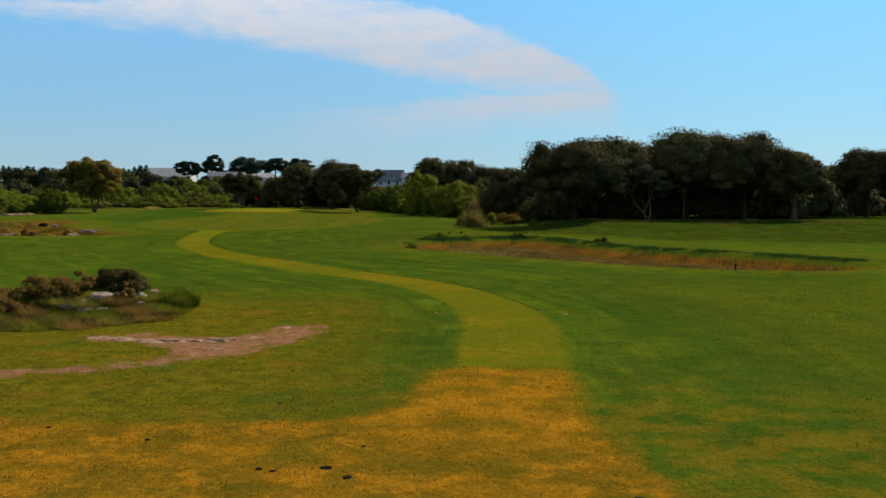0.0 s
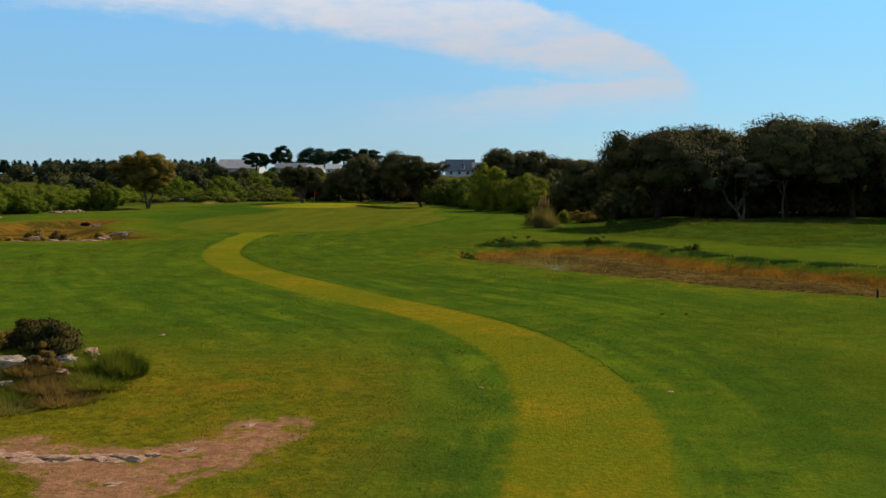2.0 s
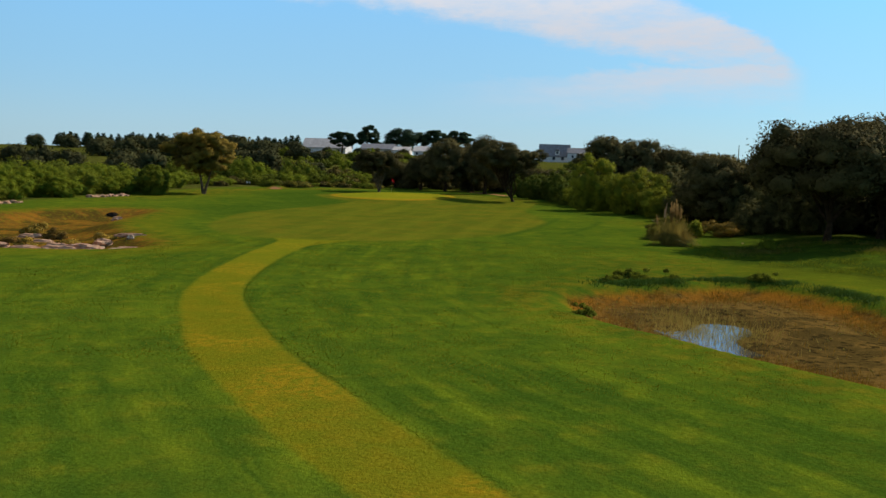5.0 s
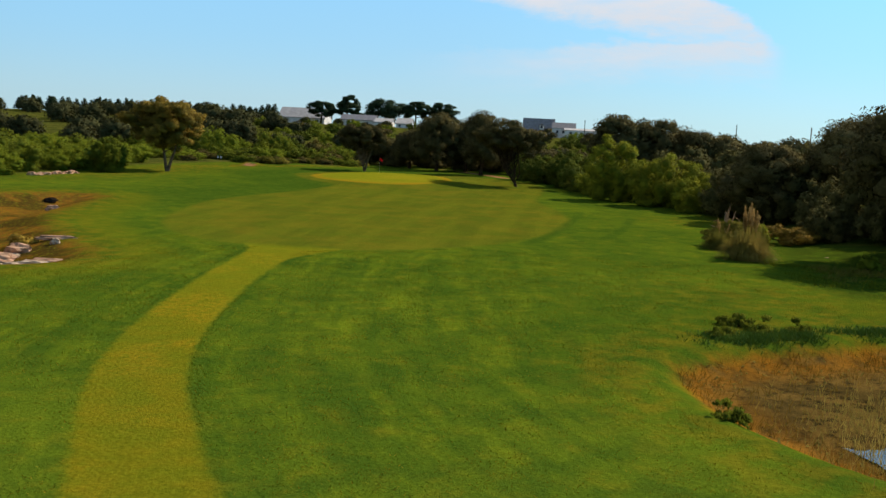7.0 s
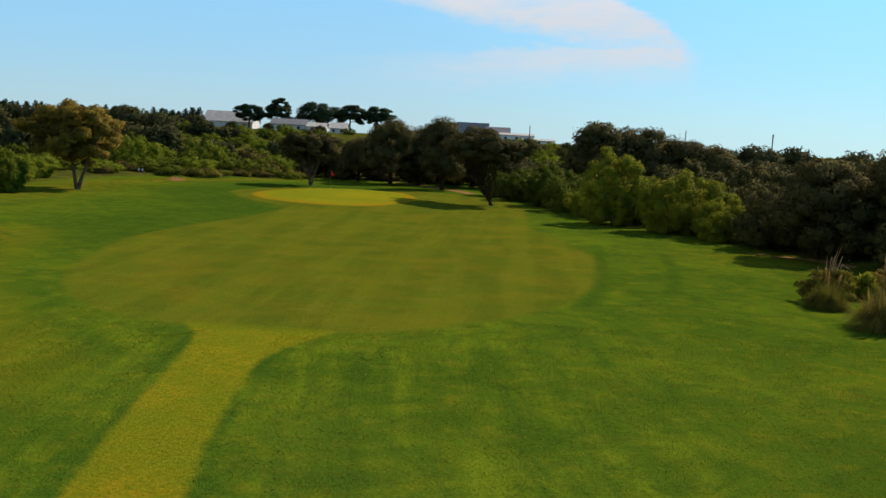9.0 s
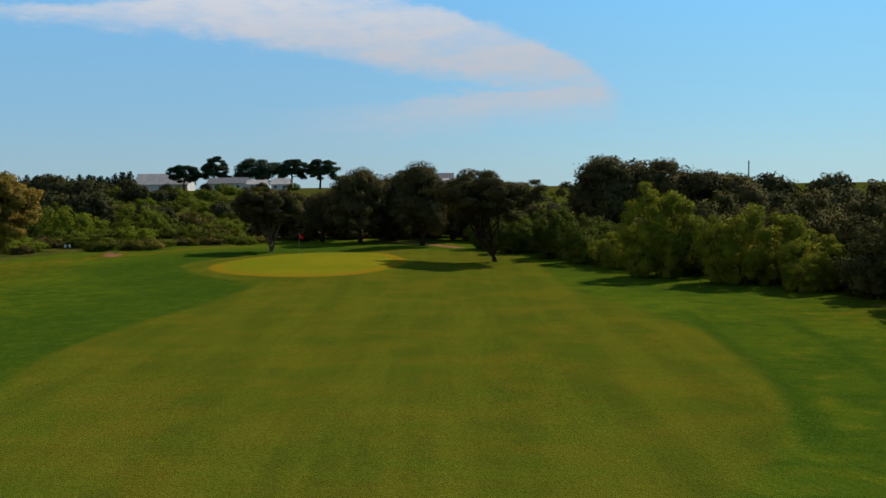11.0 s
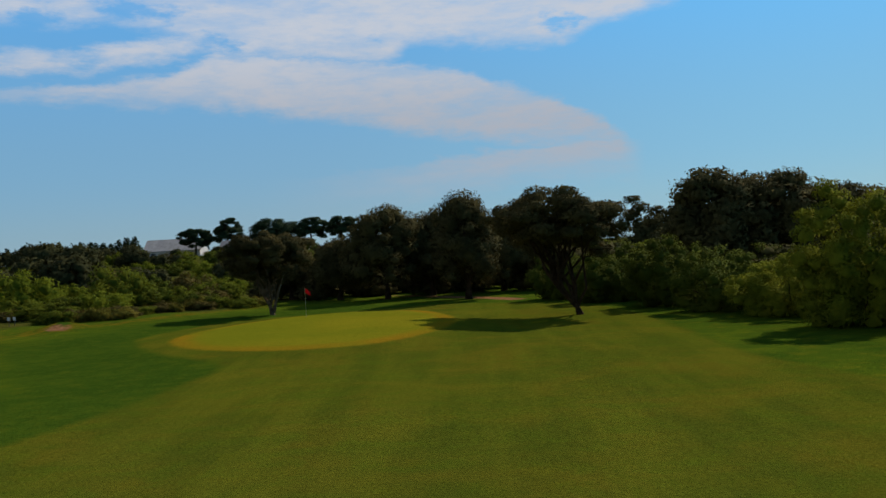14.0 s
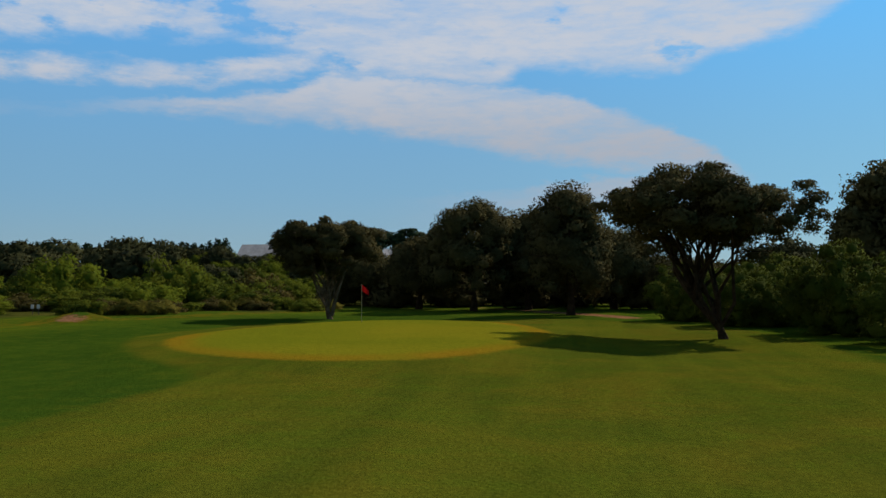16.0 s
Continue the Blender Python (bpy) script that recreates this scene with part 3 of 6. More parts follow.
def heart_of(puffs, seed, shrink, fine=True, floor=0.05):
    """The dense inner foliage: a lumpy body within each puff."""
    rng = np.random.default_rng(seed + 900)
    p = np.array(puffs, float)
    d, f = BALLS[1 if fine else 0]
    k = len(p)
    turn = rng.uniform(0, 6.28, (k, 1))
    lump = 1 + 0.13 * np.sin(d[None, :, 0] * 4 + turn) * np.sin(d[None, :, 1] * 5 + 2 * turn) + 0.1 * np.sin(d[None, :, 2] * 6 + 3 * turn) + rng.normal(0, 0.10, (k, len(d)))
    v = p[:, None, :3] + d[None] * p[:, None, 3:] * (shrink * lump)[:, :, None]
    v[:, :, 2] = np.maximum(v[:, :, 2], floor)
    middle = np.array([p[:, 0].mean(), p[:, 1].mean(), p[:, 2].mean() - 0.3 * np.ptp(p[:, 2])])
    out = (v - middle) / (np.linalg.norm(v - middle, axis=2)[:, :, None] + 1e-6)
    soft = 0.75 * d[None] + 0.45 * out + np.array([0, 0, 0.15])
    soft /= np.linalg.norm(soft, axis=2)[:, :, None]
    faces = (np.arange(k)[:, None, None] * len(d) + f[None]).reshape(-1, 3)
    return v.reshape(-1, 3), faces, soft.reshape(-1, 3)


def together(a, b):
    return np.concatenate([a[0], b[0]]), np.concatenate([a[1], b[1] + len(a[0])]), np.concatenate([a[2], b[2]])


def leaf_mesh(name, made, mat):
    """A mesh of leaf sprays whose shading follows the clump that they grow on."""
    me = mesh_of(name, made[0], made[1], mat)
    me.polygons.foreach_set("use_smooth", np.ones(len(me.polygons), bool))
    me.normals_split_custom_set_from_vertices(made[2].tolist())
    return me


def dome(seed, wide, deep, z0, z1, n, r, lean=(0.0, 0.0), flat=0.75, spread=0.3):
    """Puffs of many sizes over the upper shell of a crown, with some within."""
    rng = np.random.default_rng(seed)
    out = []
    n = int(n * 1.7)
    for k in range(n):
        h = ((k + rng.random()) / n) ** 0.8
        ang = k * 2.39996 + rng.normal(0, 0.5)
        rr = r * rng.choice([0.6, 0.75, 0.9, 1.05, 1.2]) * rng.uniform(0.9, 1.1)
        ring = max(0.0, 1 - h ** 2.6) ** 0.385 * (1 - spread * rng.random() ** 2) * rng.uniform(0.9, 1.06)
        ring *= 1 + 0.10 * math.sin(3 * ang + seed) + 0.07 * math.sin(5 * ang + 2 * seed)
        x, y = max(wide / 2 - rr, 0.1) * ring * math.cos(ang), max(deep / 2 - rr, 0.1) * ring * math.sin(ang)
        z = z0 + rr * flat + (z1 - z0 - 2 * rr * flat) * h * (1 + 0.07 * math.sin(2 * ang + 3 * seed)) + rng.normal(0, 0.1 * r)
        out.append((x + lean[0] * h, y + lean[1] * h, z, rr * rng.uniform(0.9, 1.3), rr * rng.uniform(0.9, 1.3), rr * flat))
    for k in range(n // 4):
        ang, q = rng.uniform(0, 6.28), math.sqrt(rng.random()) * 0.6
        out.append((q * wide / 2 * math.cos(ang) + lean[0] * 0.4, q * deep / 2 * math.sin(ang) + lean[1] * 0.4, z0 + (z1 - z0) * rng.uniform(0.3, 0.6), r * 1.2, r * 1.2, r * flat))
    return out


def clumps(seed, wide, deep, z0, z1, n, r, peak=(0.0, 0.0), skirt=False):
    """Separate leafy clumps of uneven size on a crown with a broken outline; peak shifts its top."""
    rng = np.random.default_rng(seed)
    out = []
    for k in range(n):
        h = 1 - 2 * (k + 0.5) / n
        ang = k * 2.39996 + rng.normal(0, 0.3)
        ring = 1 + 0.1 * h if skirt and h < 0 else math.sqrt(1 - h * h) * (1.0 if h > 0 else 1 - 0.25 * h * h)
        reach = rng.choice([0.45, 0.7, 0.86, 0.95, 1.0]) * (1 + 0.13 * math.sin(3 * ang + seed) + 0.09 * math.sin(4 * h + 2 * ang))
        rr = r * rng.uniform(0.6, 1.25)
        up = (h * reach + 1) / 2
        x, y = (wide / 2 - 0.6 * rr) * ring * reach * math.cos(ang), (deep / 2 - 0.6 * rr) * ring * reach * math.sin(ang)
        z = z0 + rr * 0.6 + (z1 - z0 - 1.2 * rr) * up + (rng.normal(0, 0.25) if h < 0 else 0)
        out.append((x + peak[0] * (up - 0.5), y + peak[1] * (up - 0.5), z, rr * rng.uniform(0.9, 1.4), rr * rng.uniform(0.9, 1.4), rr * rng.uniform(0.55, 0.8)))
    return out


def bush_puffs(seed, wide, deep, tall, n, r, peak=0.0):
    """Overlapping puffs of a dense bush whose foot draws in under its crown."""
    rng = np.random.default_rng(seed)
    out = []
    for k in range(n):
        h = (k + 0.5) / n
        ang = k * 2.39996 + rng.normal(0, 0.25)
        rr = r * rng.uniform(0.75, 1.25) * (1 - 0.3 * h)
        ring = (0.6 + 0.8 * h if h < 0.5 else math.sqrt(max(0.0, 1 - ((h - 0.5) / 0.52) ** 2))) * rng.uniform(0.86, 1.05)
        ring *= 1 + 0.09 * math.sin(3 * ang + seed) + 0.06 * math.sin(5 * ang)
        z = tall * h * (1 + 0.09 * math.sin(2 * ang + 2 * seed)) * rng.uniform(0.92, 1.06)
        out.append(((wide / 2 - 0.5 * rr) * ring * math.cos(ang) + peak * h, (deep / 2 - 0.5 * rr) * ring * math.sin(ang), max(z, 0.3 * rr), rr, rr, rr * 0.95))
    return out + [(0, 0, tall * 0.35, wide * 0.34, deep * 0.34, tall * 0.4)]


def tube(points, radii, sides=7, wob=0.0, seed=0):
    rng = np.random.default_rng(seed)
    pts = [Vector(q) for q in points]
    verts, faces = [], []
    for k, q in enumerate(pts):
        d = (pts[min(k + 1, len(pts) - 1)] - pts[max(k - 1, 0)]).normalized()
        u = d.cross(Vector((0.3, 1, 0.1))).normalized()
        v = d.cross(u)
        for s in range(sides):
            a = 6.28319 * s / sides
            rr = radii[k] * (1 + wob * rng.normal())
            verts.append(tuple(q + (u * math.cos(a) + v * math.sin(a)) * rr))
    for k in range(len(pts) - 1):
        for s in range(sides):
            faces.append((k * sides + s, k * sides + (s + 1) % sides, (k + 1) * sides + (s + 1) % sides, (k + 1) * sides + s))
    faces.append(tuple(range(len(pts) * sides - sides, len(pts) * sides)))
    return verts, faces


def limb_line(a, b, seed, bend=0.12, n=5):
    rng = np.random.default_rng(seed)
    a, b = Vector(a), Vector(b)
    length = (b - a).length
    out = []
    for k in range(n + 1):
        s = k / n
        q = a.lerp(b, s)
        q.z += 0.12 * length * math.sin(s * math.pi)
        if 0 < k < n:
            q += Vector(rng.normal(0, bend * length * 0.25, 3))
        out.append(q)
    return out


def tree(m, label, category, trunk, radius, puffs, count, size, mat, seed, limbs=6, fork=None, group="", fill=0.2, up=0.35, name="tree", bark=None, solid=0.5):
    """A tree: trunk along given points, limbs from its top into the crown, and a crown of leaf sprays."""
    ob = thing(name, m, label, category, group)
    bark = bark or BARK
    r = [radius * (1.35 if k == 0 else 1 - 0.45 * k / max(1, len(trunk) - 1)) for k in range(len(trunk))]
    child("trunk", mesh_of("trunk", *tube(trunk, r, 9, 0.07, seed), bark), ob)
    rng = np.random.default_rng(seed + 5)
    order = sorted(puffs, key=lambda q: q[2] + rng.normal(0, 0.8))[:: max(1, len(puffs) // max(1, limbs))][:limbs]
    for k, q in enumerate(order):
        start = trunk[-1] if (fork is None or k % 3) else trunk[fork]
        line = limb_line(start, (q[0], q[1], q[2] + 0.2 * q[5]), seed + 20 + k, 0.16)
        rr = [radius * 0.5 * (1 - 0.78 * j / (len(line) - 1)) for j in range(len(line))]
        limb = child("limb", mesh_of("limb", *tube(line, rr, 6, 0.05, seed + k), bark), ob)
        twig = limb_line(line[2], (q[0] + rng.normal(0, 1.1), q[1] + rng.normal(0, 1.1), q[2] + 0.5 * q[5]), seed + 60 + k, 0.2, 4)
        child("twig", mesh_of("twig", *tube(twig, [radius * 0.22 * (1 - 0.17 * j) for j in range(5)], 5), bark), limb)
    spray = leaves(puffs, int(1.5 * count), size * 0.84, seed, up, 1.7, fill)
    child("crown", leaf_mesh("crown", together(heart_of(puffs, seed, solid, count > 2500), spray) if solid else spray, mat), ob)
    return ob


def shrub(m, label, category, puffs, count, size, mat, seed, group="", stems=4, up=0.45, long=1.7, name="shrub", rise=0.0, solid=0.5):
    ob = thing(name, m, label, category, group)
    rng = np.random.default_rng(seed)
    for k in range(stems):
        q = puffs[int(rng.integers(len(puffs)))]
        line = limb_line((q[0] * 0.2, q[1] * 0.2, 0.0), (q[0], q[1], q[2]), seed + k, 0.15, 4)
        child("stem", mesh_of("stem", *tube(line, [0.07, 0.06, 0.05, 0.035, 0.02], 5), BARK), ob)
    spray = leaves(puffs, int(1.5 * count), size * 0.82, seed, up, long, 0.15, 0.05, rise)
    child("foliage", leaf_mesh("foliage", together(heart_of(puffs, seed, solid, count > 2500), spray) if solid else spray, mat), ob)
    return ob


def mound_puffs(seed, wide, deep, tall, n, r, spiky=0.0):
    """Puffs of a bush that is leafy down to the ground."""
    rng = np.random.default_rng(seed)
    out = []
    for k in range(n):
        ang, q = k * 2.39996 + rng.normal(0, 0.3), math.sqrt((k + 0.5) / n)
        rr = r * rng.uniform(0.6, 1.25)
        x, y = (wide / 2 - rr) * q * math.cos(ang), (deep / 2 - rr) * q * math.sin(ang)
        top = tall * (1 - 0.55 * q ** 2.2) * rng.uniform(0.75, 1.08)
        out.append((x, y, max(top - rr * (1 + 0.4 * spiky), rr * 0.6), rr, rr, rr * (1 + 0.4 * spiky)))
        if q > 0.45:
            out.append((x * 0.9, y * 0.9, top * 0.38, rr * rng.uniform(0.8, 1.2), rr * rng.uniform(0.8, 1.2), top * rng.uniform(0.22, 0.36)))
    return out


def blades(count, area, tall, wide, seed, lean=0.25, floor=None):
    """Grass-like blades: area is a function that gives x, y for a generator; z from the ground unless floor is given."""
    rng = np.random.default_rng(seed)
    xy = area(rng, count)
    z = height(xy[:, 0], xy[:, 1]) - 0.02 if floor is None else np.full(len(xy), floor)
    k = len(xy)
    ang = rng.uniform(0, 6.28, k)
    hgt = tall * rng.uniform(0.5, 1.2, k)
    side = np.stack([np.cos(ang), np.sin(ang), np.zeros(k)], 1) * (wide * 0.5)
    base = np.stack([xy[:, 0], xy[:, 1], z], 1)
    tip = base + np.stack([rng.normal(0, lean, k) * hgt, rng.normal(0, lean, k) * hgt, hgt], 1)
    v = np.stack([base - side, base + side, tip], 1)
    return v.reshape(-1, 3), np.arange(k * 3).reshape(-1, 3)


# ---- ground ----
def spaced(lo, hi, fine, far, grow=1.22):
    c = list(np.arange(lo, hi + 0.01, fine))
    s, a, b = fine, [], []
    x = lo
    while x > -far:
        s *= grow
        x -= s
        a.append(x)
    s, x = fine, hi
    while x < far:
        s *= grow
        x += s
        b.append(x)
    return np.array(a[::-1] + c + b)


def make_ground():
    xs, ys = spaced(-72, 36, 0.6, 3500), spaced(8, 212, 0.6, 3500)
    gx, gy = np.meshgrid(xs, ys)
    x, y = gx.ravel(), gy.ravel()
    fade = step(np.hypot(x, y - 100), 1500, 300)
    z = height(x, y) * fade + 5.0 * (1 - fade) * 0
    nx, ny = len(xs), len(ys)
    i = (np.arange(ny - 1)[:, None] * nx + np.arange(nx - 1)[None, :]).ravel()
    faces = np.stack([i, i + 1, i + nx + 1, i + nx], 1)
    me = mesh_of("ground", np.stack([x, y, z], 1), faces, GRASS)
    me.polygons.foreach_set("use_smooth", np.ones(len(faces), bool))
    strip = distance(x, y, STRIP, False)
    dry = np.exp(-((x + 13) ** 2 / 40 + (y - 31) ** 2 / 30)) + 0.9 * np.exp(-((x - 5) ** 2 / 30 + (y - 19) ** 2 / 40)) + 0.95 * np.exp(-((x + 8) ** 2 / 60 + (y - 24.5) ** 2 / 14))
    dry = dry + 0.8 * np.exp(-(np.abs(distance(x, y, HOLLOW)) / 3.5) ** 2) + 0.5 * np.exp(-((distance(x, y, POND) - 1) / 2.5) ** 2) + 0.7 * np.exp(-((x + 67) ** 2 / 60 + (y - 172) ** 2 / 1000)) + 0.5 * np.exp(-((x - 1) ** 2 / 60 + (y - 100) ** 2 / 40))
    dry = dry + 0.9 * np.exp(-((x + 17.5) ** 2 / 12 + (y - 36) ** 2 / 14)) + 0.6 * np.exp(-((x - 4) ** 2 / 60 + (y - 143) ** 2 / 50))
    dry = dry + 1.1 * np.exp(-(distance(x, y, FRINGE, False) / 2.0) ** 2)
    olive = 1.2 * np.exp(-(((x + 10.5) / 8) ** 4 + ((y - 30) / 13) ** 4)) * step(strip, 2.0, 5.0) + 0.3 * np.exp(-(((x - 15) / 11) ** 4 + ((y - 36) / 18) ** 4)) * step(strip, 4, 10)
    wild = np.minimum(np.minimum(distance(x, y, WILD_LEFT), distance(x, y, WILD_RIGHT)), 236 - y)
    lane = np.exp(-((distance(x, y, HOLLOW) - 3.2) / 1.6) ** 4) * step(x, -56, -50) + np.exp(-((distance(x, y, LANE, False)) / 3.4) ** 4)
    scrape = np.minimum(np.minimum(distance(x, y, SCRAPE), np.minimum(distance(x, y, SCUFF, False) - 0.4, distance(x, y, BARE, False) - 0.4)), np.hypot((x + 61) * 0.8, y - 197.3) - 0.9)
    lush = np.exp(-((distance(x, y, FAIRWAY) - 3.5) / 5.5) ** 4) * step(-x, 30, 37) * step(y, 118, 140) + 0.6 * np.exp(-(((x - 13) / 10) ** 4 + ((y - 38) / 19) ** 4)) * step(strip, 3, 6)
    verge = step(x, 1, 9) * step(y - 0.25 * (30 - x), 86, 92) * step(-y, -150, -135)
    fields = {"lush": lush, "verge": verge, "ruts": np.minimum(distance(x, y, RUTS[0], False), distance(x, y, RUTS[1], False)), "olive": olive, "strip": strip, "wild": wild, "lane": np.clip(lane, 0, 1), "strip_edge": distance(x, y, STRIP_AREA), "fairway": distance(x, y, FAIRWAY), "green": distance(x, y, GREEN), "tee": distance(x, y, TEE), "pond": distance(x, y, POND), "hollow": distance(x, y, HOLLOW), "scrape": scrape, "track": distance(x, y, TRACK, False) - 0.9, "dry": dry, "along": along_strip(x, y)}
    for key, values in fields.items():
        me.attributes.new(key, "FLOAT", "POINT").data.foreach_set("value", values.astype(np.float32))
    return tagged(new("ground", me), "green golf course turf with mown and dry patches", "grass", kind="structure")


make_ground()


def make_water():
    m, t = material("still_water")
    b = t.surface((0.055, 0.048, 0.030), 0.06, t.bump(t.noise(5.0, 4, 0.6, t.place()), 0.12, 0.02), spec=1.0)
    t.finish(b.outputs[0])
    bm = bmesh.new()
    bmesh.ops.create_circle(bm, cap_ends=True, segments=28, radius=1.0)
    for v in bm.verts:
        v.co.x *= 2.5 * (1 + 0.18 * math.sin(5 * math.atan2(v.co.y, v.co.x)) + 0.1 * math.sin(3 * math.atan2(v.co.y, v.co.x)))
        v.co.y *= 5.2
    me = bpy.data.meshes.new("pond_water")
    bm.to_mesh(me)
    bm.free()
    me.materials.append(m)
    ob = tagged(new("water", me), "shallow still pond water among dry reeds", "water", kind="structure")
    ob.location = (2.0, 79.4, gz(2.2, 79.2) + 0.11)


make_water()

# ---- single trees ----
oak = tree(at(-64.3, 174), "lone oak with amber-green crown on the turf", "tree", [(0.05, 0, 0), (-0.2, 0, 1.3), (-0.45, 0.1, 2.6), (-0.7, 0.1, 3.8)], 0.24,
           clumps(3, 10.4, 9.6, 2.3, 10.1, 90, 0.95, (-1.4, 0)), 26000, 0.22, AMBER, 3, 9, 2, up=0.7, bark=PALE_BARK, solid=0.6)
child("trunk", mesh_of("trunk", *tube([(0.15, 0.05, 0), (0.5, 0.05, 1.2), (1.0, 0, 2.5), (1.3, 0.1, 3.8)], [0.26, 0.2, 0.16, 0.1], 9, 0.07, 31), PALE_BARK), oak)
small = tree(at(-44.1, 204.2), "small holm oak with forked grey trunk beside the green", "tree", [(0, 0, 0), (-0.2, 0, 0.8), (-0.3, 0, 1.5)], 0.2,
     clumps(5, 9.0, 8.4, 3.3, 8.0, 64, 0.82, (0.3, 0)), 38000, 0.14, HOLM, 5, 13, 1, bark=PALE_BARK, solid=0.5)
child("trunk", mesh_of("trunk", *tube([(0.1, 0.05, 0.3), (0.35, 0, 1.3), (0.75, 0, 2.6), (1.2, 0.1, 3.9), (1.3, 0.1, 5.0)], [0.17, 0.14, 0.12, 0.09, 0.05], 8, 0.07, 33), PALE_BARK), small)
tree(at(-17.9, 185.8), "leaning holm oak with spreading crown beside the green", "tree", [(0, 0, 0), (-0.2, 0, 0.6), (-0.9, 0, 1.4), (-1.5, 0.1, 2.1)], 0.22,
     [(q[0] - 1.0, q[1], *q[2:]) for q in clumps(7, 11.8, 10.4, 4.7, 9.2, 90, 0.85, (-0.5, 0))], 44000, 0.14, HOLM, 7, 24, 1, solid=0.42)

# trees in a row behind the green
for k, (x, y, w, h) in enumerate([(-40.8, 226, 7.0, 7.2), (-34.9, 221, 10.0, 10.8), (-26.0, 213, 7.6, 11.1), (-22.0, 224, 9.5, 7.8), (-30.0, 224, 6.5, 9.8), (-47.5, 232, 8, 6.0), (-16.0, 221, 8, 4.8)]):
    tree(at(x, y, 40 * k), "dark holm oak in the row behind the green", "tree", [(0, 0, 0), (0.1, 0, 1.4), (0, 0.1, 2.8)], 0.3,
         dome(20 + k, w * 1.15, w, 1.0, h * 0.975, 34, 1.4, (0, 0), 0.85), 24000, 0.19, HOLM, 20 + k, 6, 1, "row of trees behind the green")

# the dark wood beside the pond
for k, (x, y, w, h, lean) in enumerate([(14.5, 117, 14, 9.8, -1), (19.5, 121, 13, 10.2, 0), (25.5, 124, 9, 8.4, 1), (29.5, 123, 15, 11.4, 0), (36, 121, 14, 10.6, 0.5), (41.0, 117.5, 8.5, 8.2, 1), (57, 134, 11, 9.4, 0)]):
    made = tree(at(x, y, 15 * k), "broad dark holm oak at the edge of the wood", "tree", [(0, 0, 0), (0.15, 0, 1.5), (-0.2, 0.1, 3.0)], 0.3,
         dome(40 + k, w, w * 0.95, 2.8, h, 42, w * 0.13, (lean, 0), 0.75), 26000, 0.19, HOLM, 40 + k, 8, 1, "trees of the dark wood", bark=PALE_BARK if k == 5 else BARK)
    if k == 1:
        copy_thing(made, at(18.5, 132, 70, 0.8))
        copy_thing(made, at(17.4, 147, 130, 0.96))
back = tree(at(24, 138, 20), "dark holm oak within the wood", "tree", [(0, 0, 0), (0, 0, 2)], 0.3, dome(60, 12, 12, 0.4, 9.6, 30, 1.8, (0, 0), 0.9), 3600, 0.68, HOLM, 60, 4, None, "trees of the dark wood")
for k, (x, y, s) in enumerate([(27, 134, 1.0), (36, 133, 1.05), (45, 131, 0.9), (58, 146, 0.8), (66, 150, 0.8)]):
    copy_thing(back, at(x, y, 50 * k, s))
under = shrub(at(18, 128), "dark undergrowth bush within the wood", "bush", mound_puffs(61, 7, 6, 4.2, 18, 1.1), 2600, 0.42, HOLM, 61, "undergrowth of the dark wood", 3, name="bush")
for k, (x, y) in enumerate([(23, 126), (28, 129), (33, 127.5), (38, 127), (43, 125), (48, 128), (53, 140), (60, 142), (66, 140)]):
    copy_thing(under, at(x, y, 63 * k, 1 + 0.1 * (k % 3)))

for k in range(9):
    copy_thing(under, at(-50 + 5 * k, 236 - 0.6 * k, 71 * k, 1.1))
for k, (x, y) in enumerate([(-43.5, 229), (-37.2, 231.5), (-30.5, 227), (-25.5, 229), (-18.5, 223)]):
    copy_thing(under, at(x, y, 91 * k, 0.9))

rng = np.random.default_rng(44)
slant = []
for k in range(46):
    u = (k + 0.5) / 46
    slant.append((-4.6 + 6.6 * u + rng.normal(0, 0.3), rng.normal(0, 1.3), 6.9 - 3.3 * u ** 1.5 + rng.normal(0, 0.35), 0.75 * rng.uniform(0.7, 1.3), 0.7, 0.42 * rng.uniform(0.7, 1.3)))
windswept = tree(at(23.3, 116.8), "windswept lichen-grey tree with slanting crown and pale forked trunk", "tree", [(0, 0, 0), (-0.5, 0, 0.9), (-1.5, 0.1, 2.0), (-2.0, 0.1, 3.2)], 0.15, slant, 15000, 0.13, LICHEN, 45, 9, 1, "trees of the dark wood", bark=PALE_BARK, solid=0.5)
child("trunk", mesh_of("trunk", *tube([(0.1, 0.1, 0), (0.3, 0.1, 1.2), (0.2, 0.2, 2.4), (0.6, 0.2, 3.9)], [0.18, 0.13, 0.11, 0.06], 8, 0.07, 46), PALE_BARK), windswept)


